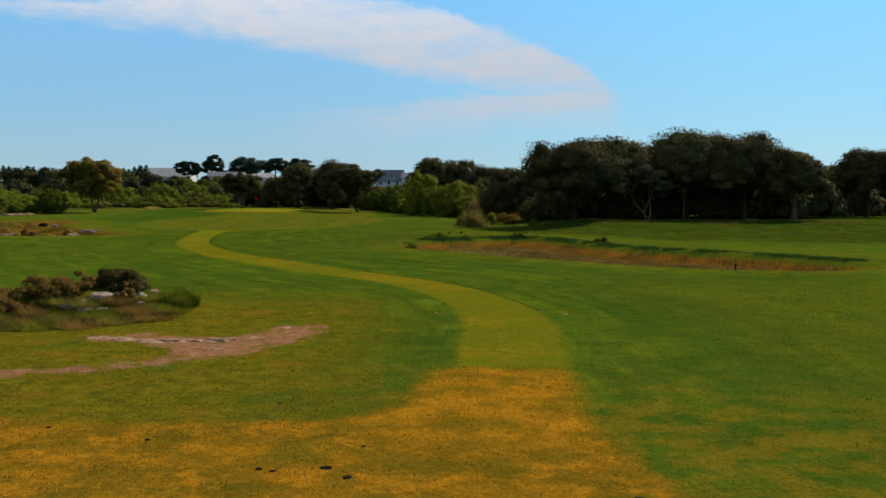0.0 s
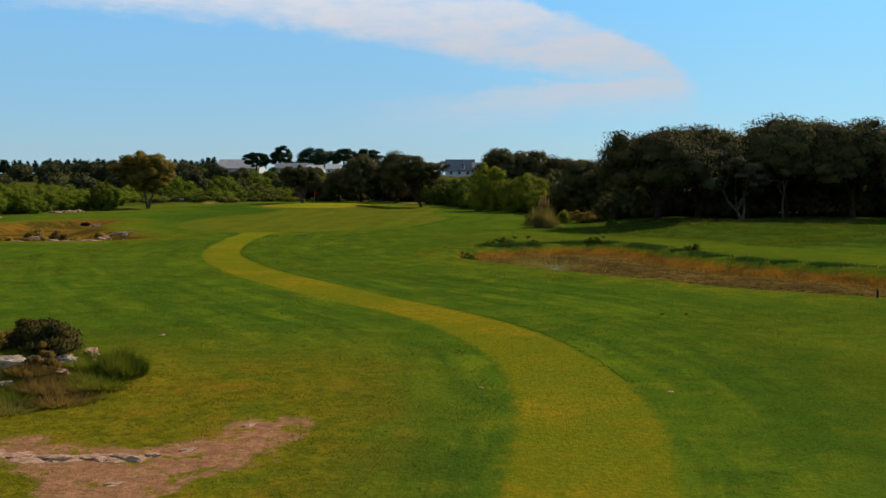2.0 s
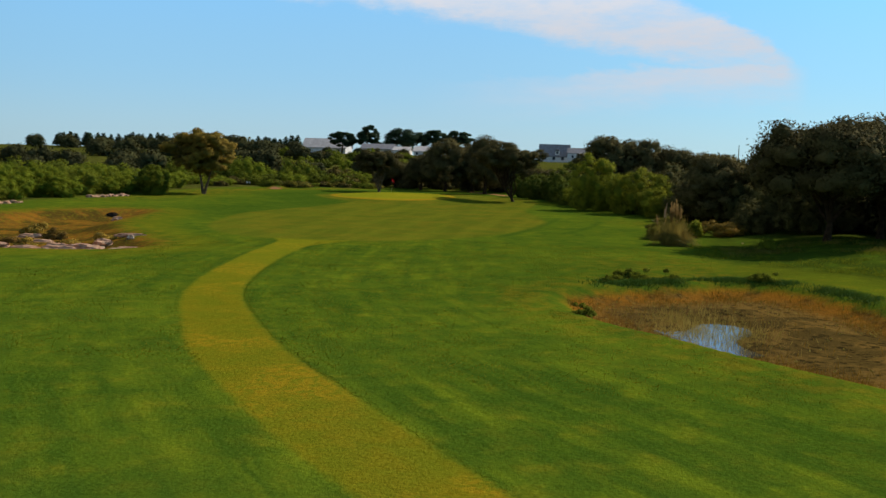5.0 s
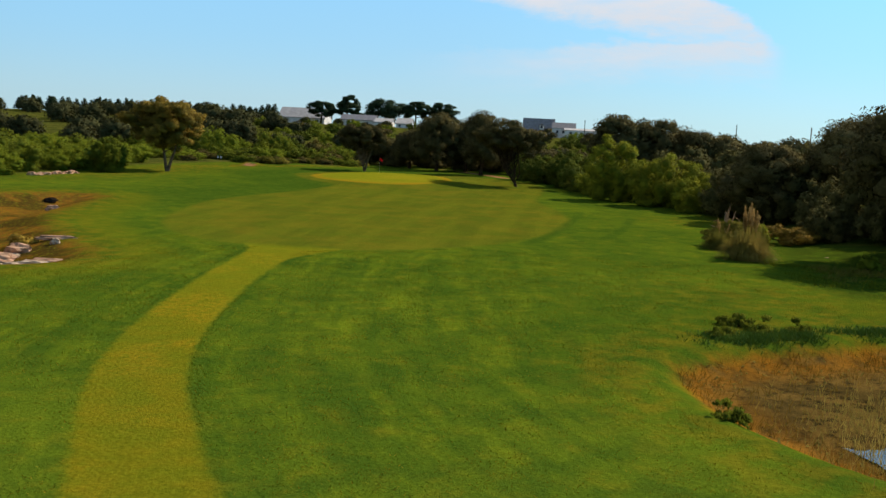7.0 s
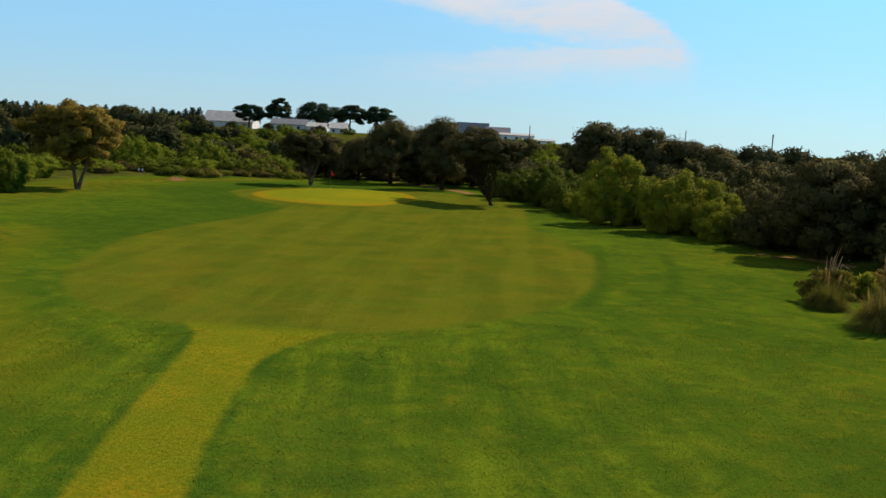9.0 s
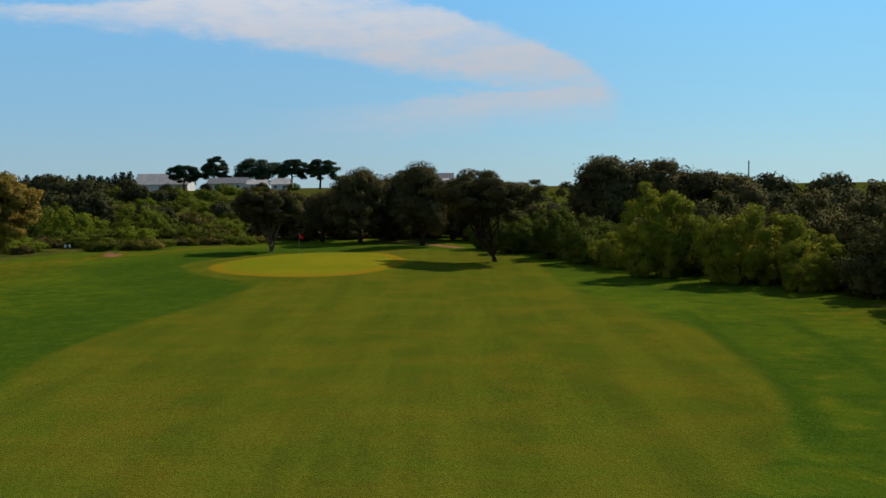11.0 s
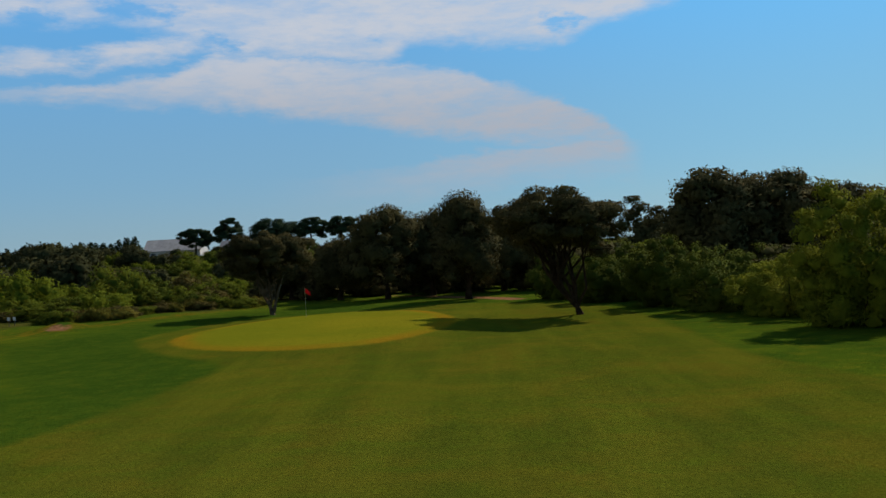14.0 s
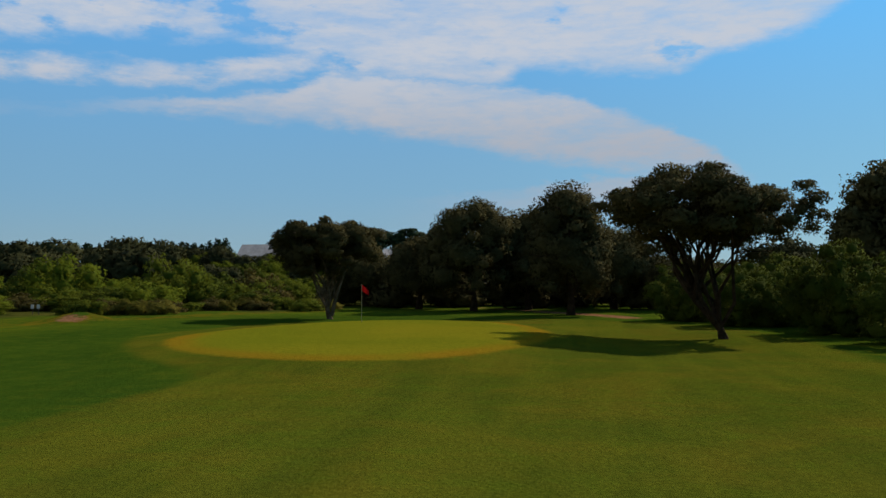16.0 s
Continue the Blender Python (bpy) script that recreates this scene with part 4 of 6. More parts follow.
def bare_tree(x, y):
    ob = thing("bare_tree", at(x, y), "thin leafless dead tree with an arching pale limb", "tree", "trees of the dark wood")
    child("trunk", mesh_of("trunk", *tube([(0, 0, 0), (-0.1, 0, 1.6), (0.05, 0, 3.0), (-0.1, 0, 4.2)], [0.14, 0.1, 0.08, 0.05], 7, 0.05, 3), PALE_BARK), ob)
    for k, (a, b) in enumerate((((-0.1, 0, 3.9), (-2.6, 0.2, 4.1)), ((0, 0, 3.2), (0.7, 0.2, 4.6)), ((-0.1, 0, 2.6), (-0.9, -0.3, 3.6)))):
        line = limb_line(a, b, 70 + k, 0.1, 5)
        limb = child("limb", mesh_of("limb", *tube(line, [0.06, 0.055, 0.05, 0.04, 0.03, 0.015], 5), PALE_BARK), ob)
        for j in range(2):
            twig = limb_line(line[2 + j], line[2 + j] + Vector((-0.4 + 0.5 * j, 0.1, 0.7)), 80 + 3 * k + j, 0.2, 3)
            child("twig", mesh_of("twig", *tube(twig, [0.025, 0.02, 0.015, 0.008], 4), PALE_BARK), limb)


bare_tree(28.0, 118.4)

# ---- right side: fresh green bushes in front, dark scrub behind ----
def ragged(puffs, seed, low=0.72, high=1.15):
    """The same puffs with an uneven top."""
    rng = np.random.default_rng(seed)
    return [(q[0] * rng.uniform(0.9, 1.1), q[1] * rng.uniform(0.9, 1.1), q[2] * rng.uniform(low, high), *q[3:]) for q in puffs]


fresh = [shrub(at(-5.2, 168.5), "tall fresh green willow bush at the edge of the turf", "bush", ragged(bush_puffs(70, 6.4, 6.0, 6.9, 60, 0.95, 0.3), 1, 0.94, 1.06), 20000, 0.115, LIME, 70, "green bushes along the turf", 6, 0.8, 2.2, "bush", 0.3),
         shrub(at(1.3, 162.3), "broad domed fresh green willow bush at the edge of the turf", "bush", ragged(bush_puffs(71, 10.0, 6.6, 5.1, 80, 1.0, -0.6), 2, 0.92, 1.1), 24000, 0.115, LIME, 71, "green bushes along the turf", 6, 0.8, 2.2, "bush", 0.3),
         shrub(at(-10, 190), "domed mid-green willow bush at the edge of the turf", "bush", ragged(bush_puffs(72, 8.0, 7.0, 4.5, 66, 1.0), 3, 0.9, 1.12), 11500, 0.138, FERN, 72, "green bushes along the turf", 5, 0.8, 2.2, "bush", 0.3)]
for k, (x, y, s, tl, kind) in enumerate([(-14.0, 198, 0.95, 0.85, 2), (-8.6, 182.5, 0.9, 0.85, 2), (-6.2, 176, 0.75, 0.85, 1), (3.6, 157.5, 0.7, 0.95, 1), (-17.2, 205, 0.8, 1.0, 2), (-0.6, 170.5, 0.9, 1.0, 2), (-5.0, 190, 0.95, 0.85, 2), (-11.5, 206, 1.0, 0.9, 2)]):
    copy_thing(fresh[kind], at(x, y, 77 * k, s, tl))
scrub = shrub(at(9, 161), "dense dark evergreen scrub", "bush", ragged(mound_puffs(80, 9.5, 9.5, 6.6, 44, 1.1), 4, 0.7, 1.12), 5800, 0.28, OLIVE, 80, "dark scrub", 5, name="bush")
close = shrub(at(11, 146), "dense dark evergreen scrub beside the turf", "bush", ragged(mound_puffs(81, 8.8, 8.8, 6.4, 52, 0.9), 5, 0.75, 1.1), 12000, 0.185, OLIVE, 81, "dark scrub", 5, name="bush")
tree(at(8.6, 146), "low domed dark holm oak beside the turf", "tree", [(0, 0, 0), (-0.2, 0, 0.9), (-0.2, 0.1, 2.0)], 0.22, dome(82, 8.6, 8.2, 1.0, 7.7, 34, 1.05, (0, 0), 0.75), 26000, 0.17, HOLM, 82, 7, 1)
for k, (x, y, s, tl) in enumerate([(12.5, 138, 0.75, 1.0), (10.5, 129.5, 0.55, 0.9), (7.0, 152.5, 0.9, 1.0), (14.5, 126.5, 0.7, 0.95), (13.5, 133, 0.8, 1.1)]):
    copy_thing(close, at(x, y, 80 * k + 30, s, tl))
for k, (x, y, s, tl) in enumerate([(14.5, 152, 1.05, 1.05), (10, 158, 0.95, 1.0), (4, 166, 0.9, 1.0), (9, 172, 1.0, 1.0), (2, 178, 0.95, 1.0), (15, 166, 1.0, 1.0), (-3, 187, 0.9, 0.72), (6, 190, 1.05, 1.0), (13.5, 184, 1.0, 0.95), (20, 178, 1.0, 1.0), (22, 160, 1.0, 1.1), (26, 195, 1.1, 0.95), (36, 205, 1.2, 1.0)]):
    copy_thing(scrub, at(x, y, 61 * k, s, tl))
for k, (x, y, w, h) in enumerate([(-3.8, 202, 7.0, 11.1), (1.8, 204, 8.5, 10.9), (7.6, 205, 8.0, 9.6), (12.4, 207, 8.0, 8.0)]):
    tree(at(x, y, 33 * k), "tall dark evergreen oak above the scrub", "tree", [(0, 0, 0), (0, 0, 1.2), (0.1, 0, 2.4)], 0.3, dome(90 + k, w * 1.45, w * 1.3, 1.0, h, 36, 1.4, (0, 0), 0.85), 14000, 0.275, HOLM, 90 + k, 5, None, "tall trees above the scrub")

tree(at(-5.4, 204), "open lacy evergreen oak above the scrub", "tree", [(0, 0, 0), (0, 0, 1.6), (-0.1, 0, 3.0)], 0.2,
     clumps(93, 7.4, 6.6, 3.6, 8.6, 44, 0.62), 9000, 0.17, HOLM, 93, 14, 1, "tall trees above the scrub", solid=0.2)

# ---- left side: hedge, dark trees, conifers ----
rng = np.random.default_rng(12)
kinds = [shrub(at(-75.5, 148, 0, 0.85, 0.85), "rounded fresh green shrub in the hedge", "shrub", ragged(bush_puffs(100, 7.8, 7.4, 4.9, 50, 1.1), 100, 0.9, 1.1), 7500, 0.14, BRIGHT, 100, "shrubs of the green hedge", 3, 0.6, 2.0, rise=0.4),
         shrub(at(-75.5, 156, 0, 0.9, 0.85), "rounded fresh green shrub in the hedge", "shrub", ragged(bush_puffs(101, 8.2, 7.0, 4.3, 50, 1.1), 101, 0.9, 1.1), 7500, 0.14, MOSS, 101, "shrubs of the green hedge", 3, 0.6, 2.0, rise=0.4),
         shrub(at(-75.2, 141, 0, 0.9, 0.8), "olive-green leafy shrub in the hedge", "shrub", ragged(bush_puffs(102, 7.6, 7.0, 4.7, 50, 1.1), 102, 0.9, 1.1), 7500, 0.14, BRIGHT, 102, "shrubs of the green hedge", 3, 0.6, 2.0, rise=0.4)]
far = [shrub(at(-78, 226), "rounded green shrub on the scrubby slope", "shrub", ragged(bush_puffs(103, 8.0, 7.4, 4.5, 20, 1.5), 103, 0.9, 1.1), 2000, 0.30, BRIGHT, 103, "shrubs of the scrubby slope", 2, 0.6, 2.0, rise=0.3),
       shrub(at(-84, 232), "rounded dull green shrub on the scrubby slope", "shrub", ragged(bush_puffs(106, 7.0, 7.0, 3.6, 20, 1.4), 106, 0.85, 1.1), 2000, 0.28, FERN, 106, "shrubs of the scrubby slope", 2, 0.6, 2.0, rise=0.3),
       shrub(at(-62, 240), "rounded olive-brown shrub on the scrubby slope", "shrub", ragged(bush_puffs(107, 6.4, 6.0, 2.8, 18, 1.3), 107, 0.8, 1.1), 2000, 0.26, BROWN, 107, "shrubs of the scrubby slope", 2, 0.6, 2.0, rise=0.3),
       shrub(at(-70, 236), "rounded green shrub on the scrubby slope", "shrub", ragged(bush_puffs(104, 7.6, 7.6, 4.1, 20, 1.5), 104, 0.9, 1.1), 2000, 0.30, MOSS, 104, "shrubs of the scrubby slope", 2, 0.6, 2.0, rise=0.3)]
shrub(at(-68.2, 165.6), "round dark green bush in front of the hedge", "bush", bush_puffs(105, 4.6, 4.4, 4.0, 44, 0.65), 9000, 0.17, MOSS, 105, stems=3, up=0.7, name="bush")
rows = []
for y in np.arange(118, 222, 5.8):
    edge = -71.5 + 2.0 * math.sin(y * 0.35) - 4.5 * step(y, 172, 186) + 9 * step(y, 200, 222)
    for q in range(3 if 142 < y < 190 else 2 if y > 128 else 1):
        rows.append((edge - 3.7 - 6.0 * q + rng.normal(0, 0.9), y + rng.normal(0, 1.4), q))
field = []
for y in (226, 234, 243, 254, 267, 282, 300, 322, 348, 378, 410):
    for x in np.arange(-114 - 0.2 * (y - 226), -44, 6.4 + 0.035 * (y - 226)):
        if (y > 228 or x < -52) and not (y > 335 and x > -70) and x > -120 - 0.15 * (y - 226):
            field.append((x + rng.normal(0, 1.6), y + rng.normal(0, 2.0) + (0.3 * (x + 50) if x > -75 else -7.5)))
for k, (x, y, q) in enumerate(rows):
    if math.hypot(x + 64.3, y - 174) < 6.5 or math.hypot(x + 70.5, y - 205.5) < 6.0 or (-86 < x < -72 and 196 < y < 206):
        continue
    copy_thing(kinds[(k // 3) % 3] if q == 0 else far[(k * 7) % 3 if k % 5 else 3], at(x, y, rng.uniform(0, 360), rng.uniform(0.8, 1.1), rng.uniform(0.66, 0.9) * (1 - 0.42 * step(y, 180, 205))))
for k, (x, y) in enumerate(field):
    if x > -55 and y < 238:
        continue
    copy_thing(far[(0, 1, 3, 2, 1, 0, 3, 1)[k % 8]], at(x, y, rng.uniform(0, 360), rng.uniform(0.6, 0.85), rng.uniform(0.55, 0.8)))
for y in (292, 312, 335, 362, 392, 425):
    for x in np.arange(-17 + 0.03 * (y - 292), 6 + 0.06 * (y - 292), 5.2):
        copy_thing(far[int(rng.integers(4)) % 4], at(x + rng.normal(0, 1.2), y + rng.normal(0, 3), rng.uniform(0, 360), rng.uniform(0.8, 1.0), rng.uniform(0.6, 0.85)))
dark = tree(at(-88, 262), "rounded dark green tree behind the hedge", "tree", [(0, 0, 0), (0, 0, 1.5)], 0.25, dome(110, 12.5, 12.5, -1.4, 7.0, 18, 2.0, (0, 0), 0.8), 1500, 0.6, DUSK, 110, 3, None, "rounded dark trees behind the hedge")
for k, (x, y, s) in enumerate([(-76, 268, 0.50), (-97, 258, 0.77), (-106, 262, 0.85), (-116, 258, 0.89), (-126, 262, 0.85), (-137, 256, 0.81), (-148, 262, 0.85), (-160, 268, 0.85), (-172, 262, 0.85), (-82, 275, 0.50), (-93, 276, 0.85), (-68, 278, 0.50), (-102, 280, 0.85), (-114, 282, 0.85), (-110, 232, 0.75), (-120, 215, 0.70), (-118, 190, 0.70), (-36, 245, 0.85), (0, 232, 0.85), (-185, 280, 0.94), (24, 222, 0.75), (34, 226, 0.80), (82, 170, 0.90), (30, 252, 0.85), (50, 248, 0.90), (-80, 360, 0.42), (-95, 340, 0.42), (-112, 350, 0.42), (-84, 405, 0.42), (-104, 410, 0.42), (-120, 420, 0.42), (-8, 420, 0.42), (45, 370, 0.90), (66, 350, 0.90), (60, 290, 0.90), (-165, 430, 1.02), (-140, 445, 0.42), (24, 265, 0.7), (40, 272, 0.75), (56, 266, 0.75), (46, 300, 0.7), (50, 335, 0.7), (64, 185, 0.8)]):
    copy_thing(dark, at(x, y, 47 * k, s))


for k in range(15):
    copy_thing(dark, at(-122 - 7.5 * k, 384 + 5 * math.sin(3 * k), 53 * k, 0.72 + 0.08 * math.sin(5 * k)))
for k in range(11):
    copy_thing(dark, at(-96 - 8.0 * k, 330 + 8 * math.sin(2 * k), 37 * k, (0.5, 0.75, 0.98, 1.12, 1.08, 1.03, 1.0, 1.0, 0.9, 0.85, 0.85)[k] + 0.04 * math.sin(4 * k)))
for k, (x, y, s) in enumerate([(-14, 262, 0.7), (-4, 258, 0.7), (4, 262, 0.75), (12, 300, 0.9), (-2, 300, 0.7), (18, 285, 0.9), (28, 300, 1.0), (40, 318, 1.1)]):
    copy_thing(dark, at(x, y, 29 * k, s))
for k in range(10):
    copy_thing(dark, at(16 + 15 * k, 330 + 12 * math.sin(2.3 * k), 71 * k, 1.35 + 0.12 * math.sin(3.1 * k)))


def conifer(m, seed, tall, group):
    rng = np.random.default_rng(seed)
    puffs = []
    for k in range(22):
        h = (k + 1) / 23
        w = 3.2 * (1 - h) ** 0.7 + 0.35
        a = k * 2.4
        puffs.append((w * 0.55 * math.cos(a), w * 0.55 * math.sin(a), tall * (0.12 + 0.88 * h), w * 0.6, w * 0.6, tall * 0.05 * rng.uniform(0.7, 1.4)))
    return tree(m, "dark conifer in the shelter belt", "tree", [(0, 0, 0), (0, 0, tall * 0.5), (0, 0, tall * 0.92)], 0.22, puffs, 800, 0.66, PINE, seed, 3, 1, group, 0.2, 0.1, "conifer", solid=0)


first = [conifer(at(-126, 399, 0, 0.8), 120, 8.8, "conifers of the shelter belt"), conifer(at(-129, 401, 0, 0.85), 121, 8.2, "conifers of the shelter belt")]
for k in range(54):
    copy_thing(first[k % 2], at(-131.5 - 1.9 * k + rng.normal(0, 0.7), 400 + rng.normal(0, 4), rng.uniform(0, 360), rng.uniform(0.72, 0.95)))


def umbrella_pine(m, seed, w, z0, h, group, count=4200):
    puffs = dome(seed, w, 0.8 * w, z0 + 0.16 * (h - z0), h, 16, w * 0.11, (0.06 * w, 0), 0.5, 0.5)
    return tree(m, "flat-crowned dark pine near the white houses", "tree", [(0, 0, 0), (0.3, 0, h * 0.4), (0, 0, h * 0.7)], 0.35, puffs, int(1.6 * count), 0.5, PINE, seed, 6, 1, group, 0.15, 0.5, "pine", solid=0.5)


for k, (x, w, z0, h) in enumerate([(-124, 14, 1.5, 9.9), (-112.5, 15, 1.0, 12.6), (-96, 24, 0.0, 11.8), (-82.5, 13, 2.0, 11.7), (-71.5, 16, 1.0, 11.4)]):
    umbrella_pine(at(x, 455), 130 + k, w, z0, h, "pines near the white houses", 5200)


# ---- far buildings ----
def gable_house(m, w, d, eaves, ridge, roof_mat, label, openings, name="house"):
    """Walls with window and door openings set in, and a pitched roof along x."""
    ob = thing(name, m, label, "house")
    bm = bmesh.new()
    pts = [(-w / 2, -d / 2), (w / 2, -d / 2), (w / 2, d / 2), (-w / 2, d / 2)]
    low = [bm.verts.new((x, y, -1)) for x, y in pts]
    top = [bm.verts.new((x, y, eaves)) for x, y in pts]
    g = [bm.verts.new((-w / 2, 0, ridge)), bm.verts.new((w / 2, 0, ridge))]
    for k in range(4):
        if k in (0, 2):
            bm.faces.new((low[k], low[(k + 1) % 4], top[(k + 1) % 4], top[k]))
    bm.faces.new((low[1], low[2], top[2], g[1], top[1]))
    bm.faces.new((low[3], low[0], top[0], g[0], top[3]))
    wall = part("wall", bm, WALL, ob)
    for sx in (-1, 1):
        bm = bmesh.new()
        e, t = 0.4, 0.25
        slope = (ridge - eaves) / (d / 2)
        c = [(-w / 2 - e, sx * (d / 2 + e), eaves - e * slope), (w / 2 + e, sx * (d / 2 + e), eaves - e * slope), (w / 2 + e, 0, ridge), (-w / 2 - e, 0, ridge)]
        lo = [bm.verts.new((x, y, z + 0.02)) for x, y, z in c]
        hi = [bm.verts.new((x, y, z + t)) for x, y, z in c]
        bm.faces.new(hi)
        bm.faces.new(lo[::-1])
        for k in range(4):
            bm.faces.new((lo[k], lo[(k + 1) % 4], hi[(k + 1) % 4], hi[k]))
        bmesh.ops.recalc_face_normals(bm, faces=bm.faces)
        part("roof", bm, roof_mat, ob)
    for x, z, ww, hh in openings:
        bm = bmesh.new()
        bmesh.ops.create_cube(bm, size=1, matrix=Matrix.Translation((x, -d / 2 - 0.02, z)) @ Matrix.Diagonal((ww, 0.12, hh, 1)))
        win = part("window", bm, DARK, ob, "dark glazed window")
        bm = bmesh.new()
        bmesh.ops.create_cube(bm, size=1, matrix=Matrix.Translation((x, -d / 2 - 0.1, z - hh / 2 - 0.06)) @ Matrix.Diagonal((ww + 0.3, 0.25, 0.1, 1)))
        part("sill", bm, WALL, win)
    return ob


gable_house(at(-135.5, 470), 21, 12, 2.6, 6.7, SHEET, "long grey-roofed shed among trees", [(-7, 1.2, 1.6, 1.2), (0, 1.2, 1.6, 1.2), (7, 1.2, 1.6, 1.2)], "shed")
gable_house(at(-103, 440), 14, 8, 2.4, 4.4, SLATE, "low white house with grey slate roof", [(-4, 1.2, 1.2, 1.2), (0, 1.1, 1.2, 1.8), (4, 1.2, 1.2, 1.2)])
gable_house(at(-92, 438), 7, 7, 2.0, 3.4, SHEET, "low white house with grey slate roof", [(-1.5, 1.0, 1.0, 1.0), (1.5, 1.0, 1.0, 1.0)])
gable_house(at(-83, 436), 6, 8, 1.8, 3.8, SHEET, "white rendered house with pale grey roof", [(-1.5, 0.9, 0.9, 0.9), (1.5, 0.9, 0.9, 0.9)])
villa = gable_house(at(-43, 700, 0, 1.5), 13.5, 9, 2.2, 7.3, SLATE, "white house with steep grey slate roof", [(-4, 1.1, 1.2, 1.3), (0, 1.1, 1.2, 1.3), (4, 1.1, 1.2, 1.3)])
bm = bmesh.new()
bmesh.ops.create_cube(bm, size=1, matrix=Matrix.Translation((1.5, -3.2, 3.6)) @ Matrix.Diagonal((1.8, 2.4, 1.9, 1)))
dormer = part("dormer", bm, WALL, villa, "white dormer")
bm = bmesh.new()
for sy in (-4.6, -1.2):
    for q in ((0.4, 4.4), (1.5, 5.5), (2.6, 4.4)):
        bm.verts.new((q[0], sy, q[1]))
bm.verts.ensure_lookup_table()
v = bm.verts
for ids in ((0, 2, 1), (3, 4, 5), (0, 1, 4, 3), (1, 2, 5, 4), (2, 0, 3, 5)):
    bm.faces.new([v[i] for i in ids])
part("dormer_roof", bm, SLATE, dormer)
bm = bmesh.new()
bmesh.ops.create_cube(bm, size=1, matrix=Matrix.Translation((1.5, -4.42, 3.7)) @ Matrix.Diagonal((1.0, 0.1, 1.1, 1)))
part("window", bm, DARK, dormer, "dark glazed window")
gable_house(at(-26, 692), 15, 10, 5.4, 8.8, SLATE, "white house with steep grey slate roof", [(-4, 3.0, 1.4, 1.8), (0, 3.0, 1.4, 1.8), (4, 3.0, 1.4, 1.8)])
gable_house(at(-14, 682), 22, 12, 4.2, 5.4, SHEET, "low pale building with flat grey roof", [(-7, 2.4, 1.8, 1.6), (0, 2.4, 1.8, 1.6), (7, 2.4, 1.8, 1.6)], "house")
gable_house(at(0, 676), 20, 10, 2.6, 3.6, SHEET, "low pale building with flat grey roof", [(-6, 1.6, 1.8, 1.4), (0, 1.6, 1.8, 1.4), (6, 1.6, 1.8, 1.4)], "house")


def utility_pole(x, y, top):
    ob = thing("utility_pole", at(x, y), "tall bare timber utility pole", "pole", "utility poles")
    tall = top - gz(x, y)
    child("post", mesh_of("post", *tube([(0, 0, 0), (0, 0, tall / 2), (0, 0, tall)], [0.2, 0.17, 0.13], 8), POLE), ob)
    bm = bmesh.new()
    bmesh.ops.create_cube(bm, size=1, matrix=Matrix.Translation((0, 0, tall - 0.5)) @ Matrix.Diagonal((0.5, 0.12, 0.12, 1)))
    part("crossarm", bm, POLE, ob)


utility_pole(49.4, 317, 12.8)
utility_pole(42.3, 400, 14.2)
utility_pole(-10.4, 400, 13.2)


# ---- flag on the green ----
def golf_flag(x, y):
    ob = thing("golf_flag", at(x, y, 0, sink=0.0), "red golf flag on a thin pale pin", "flag")
    child("pin", mesh_of("pin", *tube([(0, 0, -0.1), (0, 0, 1.1), (0, 0, 2.3)], [0.014, 0.013, 0.011], 8), CREAM), ob)
    bm = bmesh.new()
    rows_ = []
    for i in range(9):
        u = i / 8
        rows_.append([bm.verts.new((0.02 + 0.42 * u, 0.07 * math.sin(u * 7) * u, 2.28 - 0.36 * u - v * 0.36 * (1 - 0.25 * u) + 0.02 * math.sin(v * 5))) for v in (0, 0.33, 0.66, 1)])
    for a, b in zip(rows_, rows_[1:]):
        for k in range(3):
            bm.faces.new((a[k], a[k + 1], b[k + 1], b[k]))
    bmesh.ops.solidify(bm, geom=bm.faces[:], thickness=0.008)
    part("cloth", bm, RED, ob, "fluttering red cloth")
    bm = bmesh.new()
    bmesh.ops.create_circle(bm, cap_ends=True, segments=16, radius=0.06, matrix=Matrix.Translation((0, 0, 0.008)))
    part("cup", bm, DARK, ob, "dark hole")


golf_flag(-38.7, 191.1)


# ---- pampas grass ----
def arching(rng, n, base, long, width, droop):
    """Long thin leaves that rise from a tussock and bend over."""
    a, lean = rng.uniform(0, 6.28, n), radians(42) * rng.random(n) ** 0.7
    size = long * rng.uniform(0.6, 1.1, n)
    way = np.stack([np.cos(a), np.sin(a), np.zeros(n)], 1)
    side = np.stack([-np.sin(a), np.cos(a), np.zeros(n)], 1) * width
    root = base * np.sqrt(rng.random(n))
    rings = []
    for u in (0.0, 0.3, 0.6, 0.85, 1.0):
        out = root + size * np.sin(lean) * (u - 0.12 * u * u)
        up = size * np.cos(lean) * u - droop * np.sin(lean) * size * u ** 2.4
        rings.append(way * out[:, None] + np.array([0, 0, 1.0]) * np.maximum(up, 0.03)[:, None])
    v = np.concatenate([np.stack([q - side * (1 - 0.2 * k), q + side * (1 - 0.2 * k)], 1) for k, q in enumerate(rings)], 1).reshape(-1, 3)
    i = np.arange(n) * 10
    return v, np.concatenate([np.stack([i + 2 * k, i + 2 * k + 1, i + 2 * k + 3, i + 2 * k + 2], 1) for k in range(4)])


